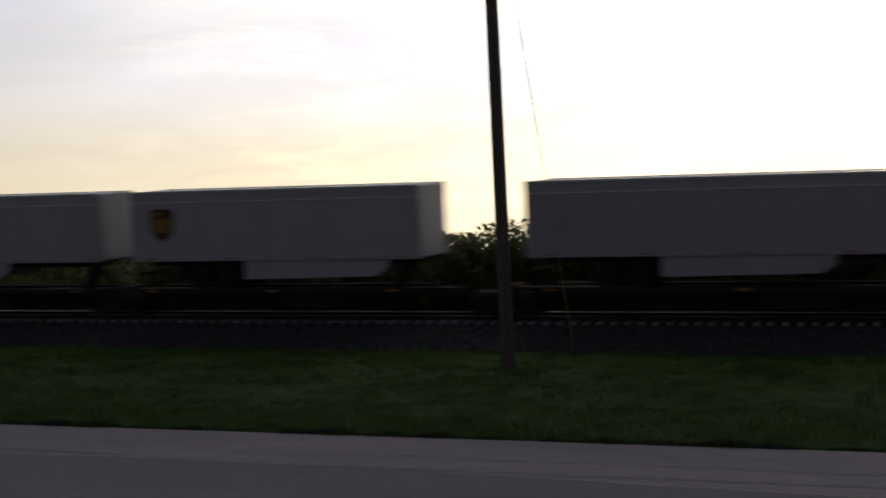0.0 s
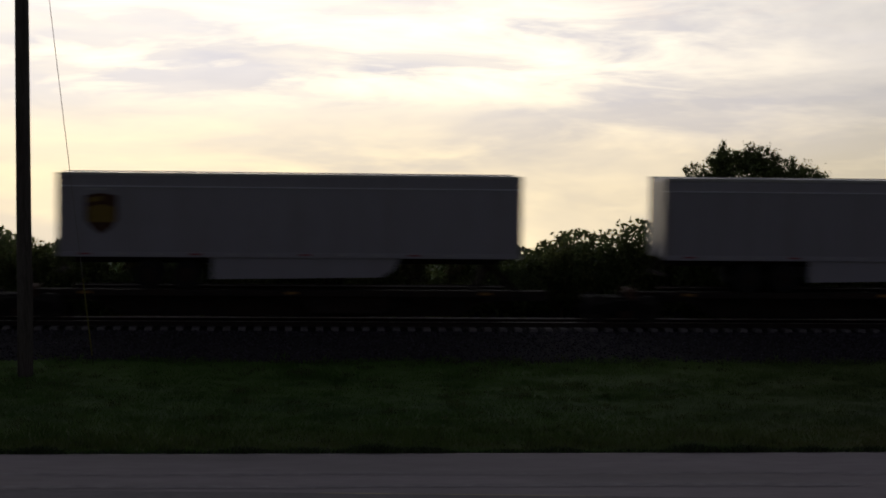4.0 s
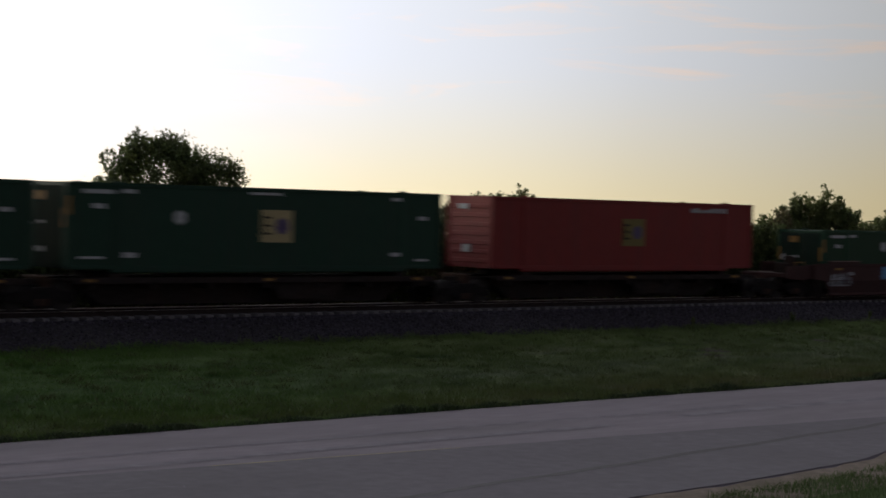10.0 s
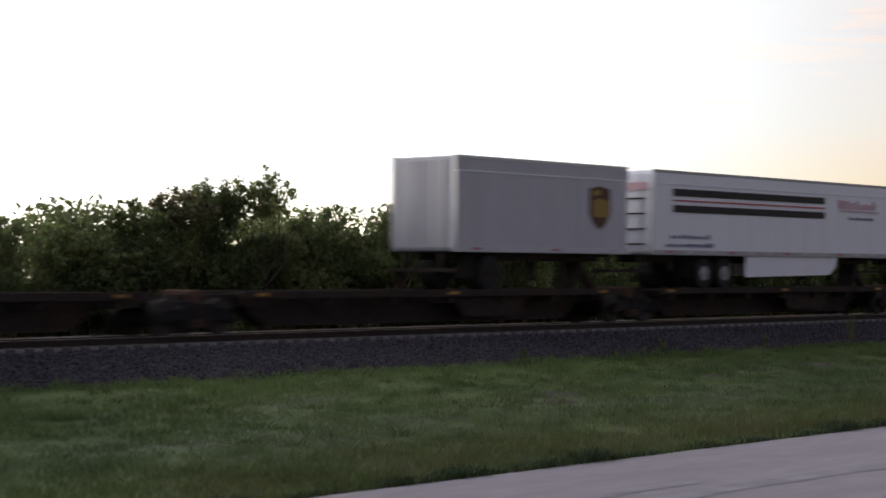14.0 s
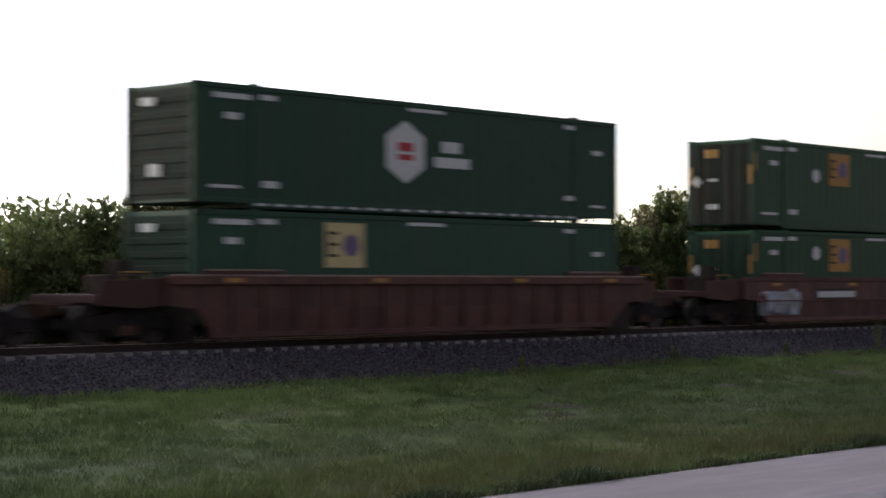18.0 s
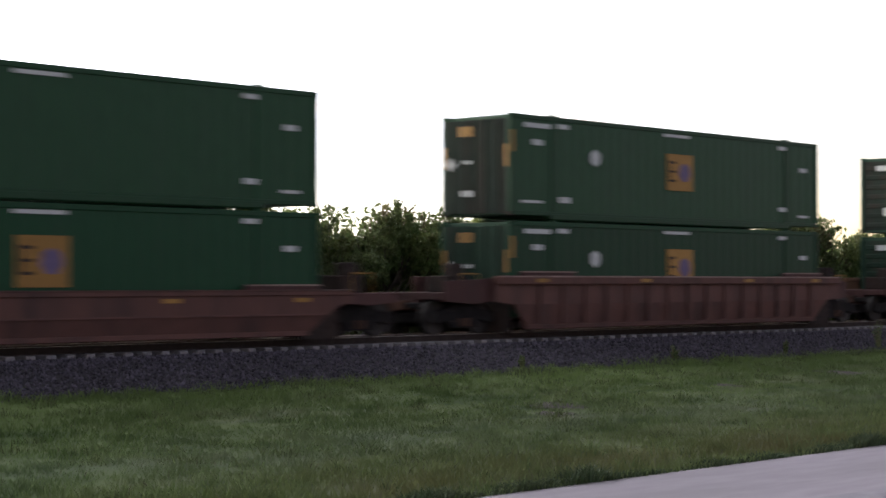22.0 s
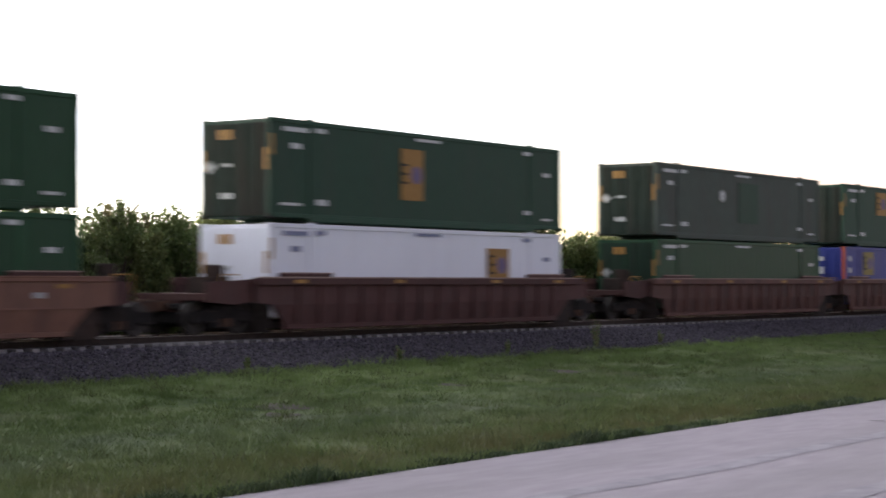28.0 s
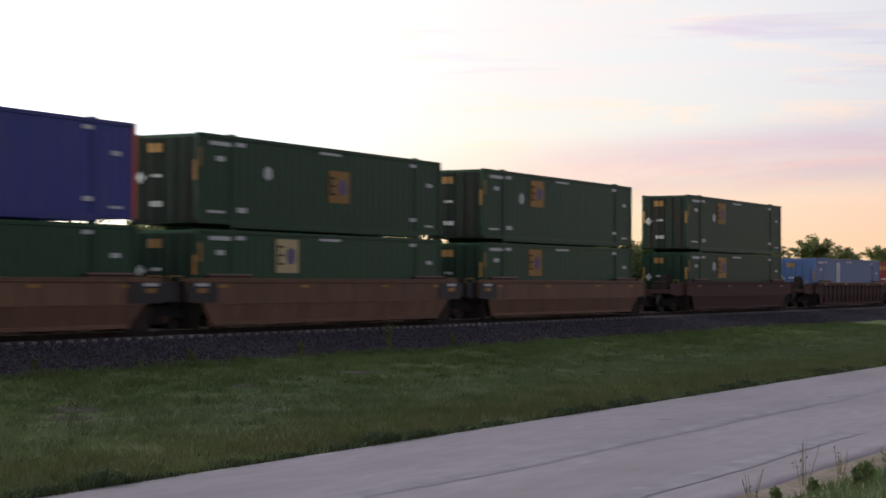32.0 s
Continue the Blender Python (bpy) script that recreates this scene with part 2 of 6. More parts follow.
STREAK = (2.2, 2.2, 0.35)
M = dict(
    green=material("green_paint", (0.018, 0.065, 0.03), 0.45, grain=0.18, stretch=STREAK, dirt=(0.023, 0.06, 0.034), dirt_amount=0.5, bump=0.05, own=0.22, gloss=0.2),
    green_deep=material("deep_green_paint", (0.008, 0.052, 0.022), 0.45, grain=0.15, stretch=STREAK, dirt=(0.016, 0.052, 0.028), dirt_amount=0.4, bump=0.05, own=0.2, gloss=0.2),
    grime=material("grimy_door_paint", (0.022, 0.034, 0.026), 0.9, grain=0.25, stretch=STREAK, dirt=(0.04, 0.026, 0.022), dirt_amount=0.7, bump=0.1, own=0.2),
    grime_green=material("grimy_green_paint", (0.016, 0.038, 0.024), 0.9, grain=0.25, stretch=STREAK, dirt=(0.028, 0.03, 0.022), dirt_amount=0.6, bump=0.1, own=0.2),
    soil=material("bare_soil", (0.105, 0.092, 0.078), 0.95, grain=0.4, scale=8, bump=0.5),
    old_lane=material("old_dark_asphalt", (0.255, 0.235, 0.262), 0.88, grain=0.12, scale=3, dirt=(0.2, 0.185, 0.2), dirt_amount=0.5, bump=0.25, bump_scale=70),
    stain=material("road_stain", (0.325, 0.298, 0.335), 0.8, grain=0.2, scale=2, bump=0.2),
    green_dull=material("faded_green_paint", (0.026, 0.071, 0.045), 0.55, grain=0.18, stretch=STREAK, dirt=(0.038, 0.066, 0.047), dirt_amount=0.6, bump=0.05, own=0.15, gloss=0.2),
    green_grey=material("grey_green_paint", (0.066, 0.088, 0.074), 0.6, grain=0.2, stretch=STREAK, dirt=(0.07, 0.064, 0.058), dirt_amount=0.6, bump=0.05, gloss=0.2),
    blue=material("blue_paint", (0.028, 0.043, 0.24), 0.45, grain=0.15, stretch=STREAK, dirt=(0.07, 0.08, 0.16), dirt_amount=0.35, bump=0.05, own=0.1),
    blue_light=material("sky_blue_paint", (0.085, 0.16, 0.35), 0.45, grain=0.15, stretch=STREAK, dirt=(0.14, 0.18, 0.26), dirt_amount=0.35, bump=0.05, own=0.1),
    red=material("red_paint", (0.28, 0.036, 0.032), 0.5, grain=0.15, stretch=STREAK, dirt=(0.17, 0.045, 0.04), dirt_amount=0.4, bump=0.05),
    black=material("black_paint", (0.02, 0.02, 0.022), 0.5, grain=0.25, stretch=STREAK, dirt=(0.05, 0.045, 0.04), dirt_amount=0.4, bump=0.05),
    white=material("white_paint", (0.8, 0.825, 0.91), 0.45, grain=0.03, stretch=STREAK, dirt=(0.68, 0.69, 0.74), dirt_amount=0.25, bump=0.05),
    grey=material("grey_trailer_paint", (0.475, 0.477, 0.54), 0.42, grain=0.06, stretch=STREAK, dirt=(0.38, 0.365, 0.375), dirt_amount=0.45, bump=0.05, own=0.08),
    dull=material("dull_grey_trailer_paint", (0.40, 0.395, 0.42), 0.5, grain=0.1, stretch=STREAK, dirt=(0.3, 0.285, 0.28), dirt_amount=0.5, bump=0.05),
    brown=material("brown_car_paint", (0.122, 0.058, 0.047), 0.7, grain=0.22, stretch=STREAK, dirt=(0.042, 0.028, 0.027), dirt_amount=0.75, bump=0.1, own=0.2),
    maroon=material("maroon_car_paint", (0.08, 0.037, 0.034), 0.75, grain=0.25, stretch=STREAK, dirt=(0.055, 0.036, 0.033), dirt_amount=0.6, bump=0.1, own=0.2),
    tan=material("yellow_tan_car_paint", (0.2, 0.11, 0.064), 0.65, grain=0.18, stretch=STREAK, dirt=(0.1, 0.058, 0.044), dirt_amount=0.55, bump=0.1, own=0.15),
    russet=material("orange_brown_car_paint", (0.185, 0.093, 0.066), 0.68, grain=0.2, stretch=STREAK, dirt=(0.075, 0.045, 0.04), dirt_amount=0.65, bump=0.1, own=0.12),
    rust=material("rusty_steel", (0.11, 0.06, 0.04), 0.85, 0.2, grain=0.4, dirt=(0.045, 0.032, 0.026), dirt_amount=0.8, bump=0.3, own=0.2),
    steel=material("dark_grimy_steel", (0.042, 0.035, 0.032), 0.9, 0.0, grain=0.4, dirt=(0.07, 0.042, 0.032), dirt_amount=0.5, bump=0.3, gloss=0.1),
    truck=material("sooty_cast_steel", (0.02, 0.018, 0.018), 0.9, 0.0, grain=0.4, dirt=(0.04, 0.03, 0.025), dirt_amount=0.5, bump=0.3, gloss=0.15),
    # paler edge colour: the skylight caught by upper edges, painted on
    lit_edge=material("lit_edge_paint", (0.3, 0.21, 0.18), 0.6, grain=0.3, dirt=(0.12, 0.07, 0.06), dirt_amount=0.6, bump=0.1),
    faded=material("faded_sign_marking", (0.3, 0.275, 0.27), 0.6, grain=0.15, bump=0.0),
    olive=material("olive_yellow_marking", (0.26, 0.21, 0.07), 0.55, grain=0.15, bump=0.0),
    wheel=material("worn_wheel_steel", (0.05, 0.045, 0.042), 0.6, 0.4, grain=0.3, bump=0.1),
    rail=material("rail_steel", (0.04, 0.03, 0.026), 0.8, 0.2, grain=0.3, bump=0.1),
    shine=material("polished_rail_head", (0.62, 0.6, 0.58), 0.38, 1.0, grain=0.08, bump=0.0),
    rubber=material("tyre_rubber", (0.02, 0.02, 0.02), 0.85, grain=0.3, bump=0.1),
    alloy=material("aluminium", (0.6, 0.6, 0.62), 0.35, 0.8, grain=0.1, bump=0.05),
    rim=material("dull_rim_steel", (0.34, 0.33, 0.34), 0.6, 0.3, grain=0.25, bump=0.05),
    mark=material("white_marking", (0.58, 0.6, 0.6), 0.6, grain=0.1, bump=0.0),
    yellow=material("yellow_marking", (0.36, 0.195, 0.05), 0.55, grain=0.12, bump=0.0, own=0.2),
    pale=material("pale_yellow_marking", (0.55, 0.46, 0.24), 0.55, grain=0.12, bump=0.0),
    violet=material("violet_marking", (0.15, 0.115, 0.22), 0.55, grain=0.15, bump=0.0),
    ink=material("black_marking", (0.02, 0.018, 0.018), 0.6, grain=0.2, bump=0.0),
    shield=material("brown_marking", (0.09, 0.04, 0.02), 0.5, grain=0.15, bump=0.0),
    gold=material("gold_marking", (0.3, 0.205, 0.04), 0.5, grain=0.1, bump=0.0),
    pink=material("pink_marking", (0.62, 0.30, 0.38), 0.5, grain=0.15, bump=0.0),
    red_mark=material("red_marking", (0.42, 0.05, 0.06), 0.5, grain=0.1, bump=0.0),
    orange=material("orange_post_paint", (0.55, 0.11, 0.05), 0.5, grain=0.15, bump=0.0),
    slate=material("slate_blue_marking", (0.2, 0.22, 0.34), 0.5, grain=0.15, bump=0.0),
    rose=material("rose_marking", (0.6, 0.4, 0.46), 0.5, grain=0.15, bump=0.0),
    navy=material("navy_marking", (0.06, 0.075, 0.28), 0.5, grain=0.15, bump=0.0),
    sky_blue=material("sky_blue_spray", (0.16, 0.38, 0.62), 0.6, grain=0.3, scale=3, dirt=(0.3, 0.5, 0.68), dirt_amount=0.8, bump=0.0),
    lilac=material("lilac_spray", (0.52, 0.34, 0.56), 0.6, grain=0.25, scale=3, dirt=(0.66, 0.6, 0.66), dirt_amount=0.8, bump=0.0),
    haze_blue=material("pale_blue_spray", (0.4, 0.47, 0.55), 0.6, grain=0.4, scale=2.5, dirt=(0.16, 0.2, 0.26), dirt_amount=0.9, bump=0.0),
    peach=material("orange_and_pink_spray", (0.55, 0.25, 0.16), 0.6, grain=0.4, scale=3, dirt=(0.5, 0.45, 0.5), dirt_amount=0.8, bump=0.0),
    spray=material("white_and_grey_spray", (0.42, 0.43, 0.45), 0.6, grain=0.45, scale=2.2, dirt=(0.18, 0.2, 0.22), dirt_amount=0.9, bump=0.0),
    slate_grey=material("slate_grey_spray", (0.14, 0.155, 0.18), 0.6, grain=0.35, scale=2.5, dirt=(0.25, 0.27, 0.3), dirt_amount=0.8, bump=0.0),
    wood=material("weathered_pole_wood", (0.15, 0.135, 0.12), 0.9, grain=0.4, scale=14, stretch=(3, 3, 0.2), dirt=(0.06, 0.05, 0.04), dirt_amount=0.6, bump=0.5, bump_scale=18),
    wire=material("galvanised_wire", (0.35, 0.34, 0.33), 0.5, 0.8, grain=0.1, bump=0.0),
    guard=material("yellow_plastic_guard", (0.22, 0.20, 0.05), 0.6, grain=0.2, bump=0.0),
    tie=material("concrete_tie", (0.22, 0.213, 0.216), 0.9, grain=0.2, scale=12, dirt=(0.3, 0.27, 0.25), dirt_amount=0.5, bump=0.2, own=0.15),
    bark=material("bark", (0.085, 0.065, 0.05), 0.95, grain=0.4, scale=10, stretch=(1, 1, 0.25), bump=0.5),
    stalk=material("dry_stalk", (0.23, 0.19, 0.10), 0.9, grain=0.3, bump=0.0),
)


def leaf_material(name, colour, spread=0.35, glow=0.35, uneven=0.12):
    """Leaves: colour varied leaf by leaf, some light through them."""
    m = bpy.data.materials.new(name)
    m.use_nodes = True
    nt = m.node_tree
    n, link = nt.nodes.new, nt.links.new
    b, out = nt.nodes["Principled BSDF"], nt.nodes["Material Output"]
    geo, hs, tr, mix = n("ShaderNodeNewGeometry"), n("ShaderNodeHueSaturation"), n("ShaderNodeBsdfTranslucent"), n("ShaderNodeMixShader")
    mr, mh = n("ShaderNodeMapRange"), n("ShaderNodeMapRange")
    mr.inputs["To Min"].default_value, mr.inputs["To Max"].default_value = 1 - spread, 1 + spread
    mh.inputs["To Min"].default_value, mh.inputs["To Max"].default_value = 0.46, 0.53
    co, nz = n("ShaderNodeTexCoord"), n("ShaderNodeTexNoise")
    nz.inputs["Scale"].default_value = 0.9
    link(co.outputs["Object"], nz.inputs["Vector"])
    link(nz.outputs["Fac"], mh.inputs["Value"])
    link(geo.outputs["Random Per Island"], mr.inputs["Value"])
    patchy, mv = n("ShaderNodeMath"), n("ShaderNodeMapRange")
    mv.inputs["From Min"].default_value, mv.inputs["From Max"].default_value = 0.3, 0.7
    mv.inputs["To Min"].default_value, mv.inputs["To Max"].default_value = 1 - uneven, 1 + uneven
    link(nz.outputs["Fac"], mv.inputs["Value"])
    patchy.operation = "MULTIPLY"
    link(mr.outputs[0], patchy.inputs[0])
    link(mv.outputs[0], patchy.inputs[1])
    link(patchy.outputs[0], hs.inputs["Value"])
    link(mh.outputs[0], hs.inputs["Hue"])
    hs.inputs["Color"].default_value = (*colour, 1)
    link(hs.outputs[0], b.inputs["Base Color"])
    link(hs.outputs[0], tr.inputs["Color"])
    b.inputs["Roughness"].default_value = 0.6
    mix.inputs[0].default_value = glow
    link(b.outputs[0], mix.inputs[1])
    link(tr.outputs[0], mix.inputs[2])
    link(mix.outputs[0], out.inputs["Surface"])
    return m


LEAF = leaf_material("leaves", (0.128, 0.168, 0.062), 0.3, 0.5, 0.25)
LEAF_PALE = leaf_material("pale_leaves", (0.18, 0.215, 0.08), 0.3, 0.5, 0.25)
WEED = leaf_material("weed_leaves", (0.11, 0.17, 0.055), 0.25, 0.4)
# dark blade colour that stands for shade along the road edge
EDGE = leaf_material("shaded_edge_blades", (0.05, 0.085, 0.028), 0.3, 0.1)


def turf_material(name, soft, own):
    """Grass: fresh green with dark and pale patches a metre or two wide, and a straw-brown belt beside the road."""
    m = bpy.data.materials.new(name)
    m.use_nodes = True
    nt = m.node_tree
    n, link = nt.nodes.new, nt.links.new
    b, out = nt.nodes["Principled BSDF"], nt.nodes["Material Output"]
    co = n("ShaderNodeTexCoord")

    def patches(scale, size, detail, stops, seed):
        mp, nz, rp = n("ShaderNodeMapping"), n("ShaderNodeTexNoise"), n("ShaderNodeValToRGB")
        mp.inputs["Scale"].default_value, mp.inputs["Location"].default_value = scale, (seed, seed * 2, 0)
        nz.inputs["Scale"].default_value, nz.inputs["Detail"].default_value = size, detail
        link(co.outputs["Object"], mp.inputs["Vector"])
        link(mp.outputs[0], nz.inputs["Vector"])
        link(nz.outputs["Fac"], rp.inputs["Fac"])
        e = rp.color_ramp.elements
        e[0].position, e[0].color = stops[0]
        e[1].position, e[1].color = stops[-1]
        for where, tone in stops[1:-1]:
            e.new(where).color = tone
        return rp.outputs["Color"]

    def mixed(fac, one, two, how="MIX"):
        x = n("ShaderNodeMixRGB")
        x.blend_type = how
        for socket, value in zip(x.inputs, (fac, one, two)):
            if isinstance(value, bpy.types.NodeSocket):
                link(value, socket)
            else:
                socket.default_value = value
        return x.outputs[0]

    base = patches((0.42, 0.75, 1), 1.0, 6, ((0.32, (0.094, 0.138, 0.05, 1)), (0.44, (0.138, 0.19, 0.07, 1)), (0.56, (0.165, 0.215, 0.09, 1)), (0.68, (0.205, 0.238, 0.135, 1))), 3.0)
    base = mixed(1.0, base, patches((2.2, 3.6, 2), 1.0, 4, ((0.32, (0.7, 0.76, 0.7, 1)), (0.47, (0.97, 0.98, 0.97, 1)), (0.66, (1.15, 1.12, 1.15, 1))), 8.0), "MULTIPLY")
    # darker clumps strung out along the verge
    clump = patches((0.8, 2.1, 1), 1.0, 5, ((0.49, (1.06, 1.05, 1.06, 1)), (0.57, (0.86, 0.9, 0.85, 1)), (0.68, (0.66, 0.72, 0.64, 1))), 41.0)
    base = mixed(1.0, base, clump, "MULTIPLY")
    # straw belt
    split, belt = n("ShaderNodeSeparateXYZ"), n("ShaderNodeValToRGB")
    link(co.outputs["Object"], split.inputs[0])
    scaled = n("ShaderNodeMapRange")
    scaled.inputs["From Min"].default_value, scaled.inputs["From Max"].default_value = 16.0, 24.0
    link(split.outputs["Y"], scaled.inputs["Value"])
    link(scaled.outputs[0], belt.inputs["Fac"])
    e = belt.color_ramp.elements
    e[0].position, e[0].color = 0.05, (0.15, 0.15, 0.15, 1)
    e[1].position, e[1].color = 0.6, (0, 0, 0, 1)
    e.new(0.13).color = (1.0, 1.0, 1.0, 1)
    e.new(0.26).color = (0.65, 0.65, 0.65, 1)
    dry = mixed(1.0, belt.outputs["Color"], patches((0.35, 0.8, 1), 1.0, 4, ((0.36, (0.35, 0.35, 0.35, 1)), (0.58, (1, 1, 1, 1))), 15.0), "MULTIPLY")
    base = mixed(dry, base, (0.145, 0.138, 0.06, 1))
    # lush growth along the ballast
    lush = n("ShaderNodeMapRange")
    lush.interpolation_type = "SMOOTHSTEP"
    for key, value in zip(("From Min", "From Max", "To Min", "To Max"), (24.5, 28.5, 0.0, 0.75)):
        lush.inputs[key].default_value = value
    link(split.outputs["Y"], lush.inputs["Value"])
    base = mixed(lush.outputs[0], base, (0.18, 0.255, 0.085, 1))
    # a paler, greyer belt across the middle of the verge
    mid = n("ShaderNodeValToRGB")
    link(scaled.outputs[0], mid.inputs["Fac"])
    e = mid.color_ramp.elements
    e[0].position, e[0].color = 0.3, (0, 0, 0, 1)
    e[1].position, e[1].color = 1.0, (0, 0, 0, 1)
    e.new(0.65).color = (0.6, 0.6, 0.6, 1)
    pale = mixed(1.0, mid.outputs["Color"], patches((0.5, 0.9, 1), 1.0, 4, ((0.38, (0.2, 0.2, 0.2, 1)), (0.6, (1, 1, 1, 1))), 24.0), "MULTIPLY")
    base = mixed(pale, base, (0.165, 0.196, 0.128, 1))
    # camera's darker, more saturated tone, tinted into the grass beside the pole
    greener = n("ShaderNodeMapRange")
    greener.interpolation_type = "SMOOTHSTEP"
    for key, value in zip(("From Min", "From Max", "To Min", "To Max"), (2.0, 20.0, 0.75, 0.0)):
        greener.inputs[key].default_value = value
    link(split.outputs["X"], greener.inputs["Value"])
    base = mixed(greener.outputs[0], base, mixed(1.0, base, (0.62, 0.98, 0.55, 1), "MULTIPLY"))
    if not own:
        base = mixed(1.0, base, (0.8, 0.79, 0.78, 1), "MULTIPLY")
    if own:
        geo, mr, hs = n("ShaderNodeNewGeometry"), n("ShaderNodeMapRange"), n("ShaderNodeHueSaturation")
        mr.inputs["To Min"].default_value, mr.inputs["To Max"].default_value = 1.38 - own, 1.38 + own
        link(geo.outputs["Random Per Island"], mr.inputs["Value"])
        link(mr.outputs[0], hs.inputs["Value"])
        link(base, hs.inputs["Color"])
        base = hs.outputs[0]
    link(base, b.inputs["Base Color"])
    b.inputs["Roughness"].default_value = 0.85
    b.inputs["Specular IOR Level"].default_value = 0.15
    if soft:
        # blades shade mostly like the sward that they make up
        geo2, up, mx = n("ShaderNodeNewGeometry"), n("ShaderNodeCombineXYZ"), n("ShaderNodeVectorMath")
        up.inputs["Z"].default_value = 1.0
        half = n("ShaderNodeVectorMath")
        half.operation = "SCALE"
        half.inputs["Scale"].default_value = 0.06
        link(geo2.outputs["Normal"], half.inputs[0])
        mx.operation = "ADD"
        link(half.outputs[0], mx.inputs[0])
        link(up.outputs[0], mx.inputs[1])
        nm = n("ShaderNodeVectorMath")
        nm.operation = "NORMALIZE"
        link(mx.outputs[0], nm.inputs[0])
        link(nm.outputs[0], b.inputs["Normal"])
        tr, mix = n("ShaderNodeBsdfTranslucent"), n("ShaderNodeMixShader")
        link(base, tr.inputs["Color"])
        mix.inputs[0].default_value = 0.5
        link(b.outputs[0], mix.inputs[1])
        link(tr.outputs[0], mix.inputs[2])
        link(mix.outputs[0], out.inputs["Surface"])
    return m


GRASS = turf_material("grass_blades", True, 0.07)
TUFT = leaf_material("tuft_blades", (0.135, 0.182, 0.07), 0.15, 0.5, 0.3)
GRASS_DRY = leaf_material("straw_blades", (0.17, 0.185, 0.1), 0.2, 0.4, 0.25)


def road_material():
    m = material("worn_asphalt", (0.362, 0.32, 0.36), 0.85, grain=0.09, scale=3.0, stretch=(0.35, 1.2, 1), dirt=(0.25, 0.232, 0.24), dirt_amount=0.6, bump=0.25, bump_scale=70)
    return m


M["turf"], M["road"] = turf_material("turf", False, 0), road_material()
M["tar"] = material("tar_seam", (0.135, 0.12, 0.13), 0.6, grain=0.2, bump=0.1)
M["sand"] = material("sandy_verge", (0.30, 0.245, 0.2), 0.95, grain=0.25, scale=5, dirt=(0.16, 0.14, 0.09), dirt_amount=0.7, bump=0.4)
M["gravel"] = material("ballast_bed", (0.046, 0.042, 0.049), 0.95, grain=0.6, scale=16, bump=0.9, bump_scale=22)


def stone_material():
    m = material("ballast_stone", (0.15, 0.135, 0.14), 0.9, grain=0.3, scale=20, bump=0.0)
    nt = m.node_tree
    b = nt.nodes["Principled BSDF"]
    geo, hs, mr = nt.nodes.new("ShaderNodeNewGeometry"), nt.nodes.new("ShaderNodeHueSaturation"), nt.nodes.new("ShaderNodeMapRange")
    mr.inputs["To Min"].default_value, mr.inputs["To Max"].default_value = 0.35, 1.9
    nt.links.new(geo.outputs["Random Per Island"], mr.inputs["Value"])
    nt.links.new(mr.outputs[0], hs.inputs["Value"])
    hs.inputs["Color"].default_value = (0.062, 0.056, 0.071, 1)
    nt.links.new(hs.outputs[0], b.inputs["Base Color"])
    return m


M["stone"] = stone_material()


# ---- mesh helpers ----
def box(bm, x0, x1, y0, y1, z0, z1, bevel=0.0):
    made = bmesh.ops.create_cube(bm, size=1.0, matrix=Matrix.LocRotScale(((x0 + x1) / 2, (y0 + y1) / 2, (z0 + z1) / 2), None, (x1 - x0, y1 - y0, z1 - z0)))
    if bevel:
        edges = list({e for v in made["verts"] for e in v.link_edges})
        bmesh.ops.bevel(bm, geom=edges, offset=bevel, segments=1, affect="EDGES")


def rod(bm, a, b, r0, r1=None, seg=10):
    a, b = Vector(a), Vector(b)
    m = Matrix.Translation((a + b) / 2) @ (b - a).to_track_quat("Z", "Y").to_matrix().to_4x4()
    bmesh.ops.create_cone(bm, cap_ends=True, segments=seg, radius1=r0, radius2=r0 if r1 is None else r1, depth=(b - a).length, matrix=m)


def prism(bm, outline, y0, y1):
    """A solid from an outline in x and z, between two y."""
    front = [bm.verts.new((x, y0, z)) for x, z in outline]
    rear = [bm.verts.new((x, y1, z)) for x, z in outline]
    bm.faces.new(front)
    bm.faces.new(rear[::-1])
    k = len(outline)
    for i in range(k):
        bm.faces.new((front[(i + 1) % k], front[i], rear[i], rear[(i + 1) % k]))


def to_mesh(name, bm, mat, smooth=False):
    bmesh.ops.recalc_face_normals(bm, faces=bm.faces)
    me = bpy.data.meshes.new(name)
    bm.to_mesh(me)
    bm.free()
    me.materials.append(mat)
    if smooth:
        me.shade_smooth()
    return me


def raw_mesh(name, verts, faces, mat):
    """A mesh from numpy arrays: vertices (n, 3), faces (m, k) of one size."""
    me = bpy.data.meshes.new(name)
    n, k = faces.shape
    me.vertices.add(len(verts))
    me.vertices.foreach_set("co", np.ascontiguousarray(verts, dtype=np.float32).ravel())
    me.loops.add(n * k)
    me.loops.foreach_set("vertex_index", np.ascontiguousarray(faces, dtype=np.int32).ravel())
    me.polygons.add(n)
    me.polygons.foreach_set("loop_start", np.arange(0, n * k, k, dtype=np.int32))
    me.update(calc_edges=True)
    me.materials.append(mat)
    return me


def put(name, mesh, parent=None, place=(0, 0, 0), label="", turn=0.0):
    """A mesh object, under a thing or a part."""
    ob = new(name, mesh)
    ob.location = place
    if turn:
        ob.rotation_euler = (0, 0, turn)
    ob.parent = parent
    return tagged(ob, label) if label else ob


def part(name, bm, mat, parent, label="", place=(0, 0, 0)):
    return put(name, to_mesh(name, bm, mat), parent, place, label)


STORE = {}


def shared(key, mat, build, smooth=False):
    """A mesh that alike parts share: built once for each key and material."""
    k = (key, mat.name)
    if k not in STORE:
        bm = bmesh.new()
        build(bm)
        STORE[k] = to_mesh(key, bm, mat, smooth)
    return STORE[k]


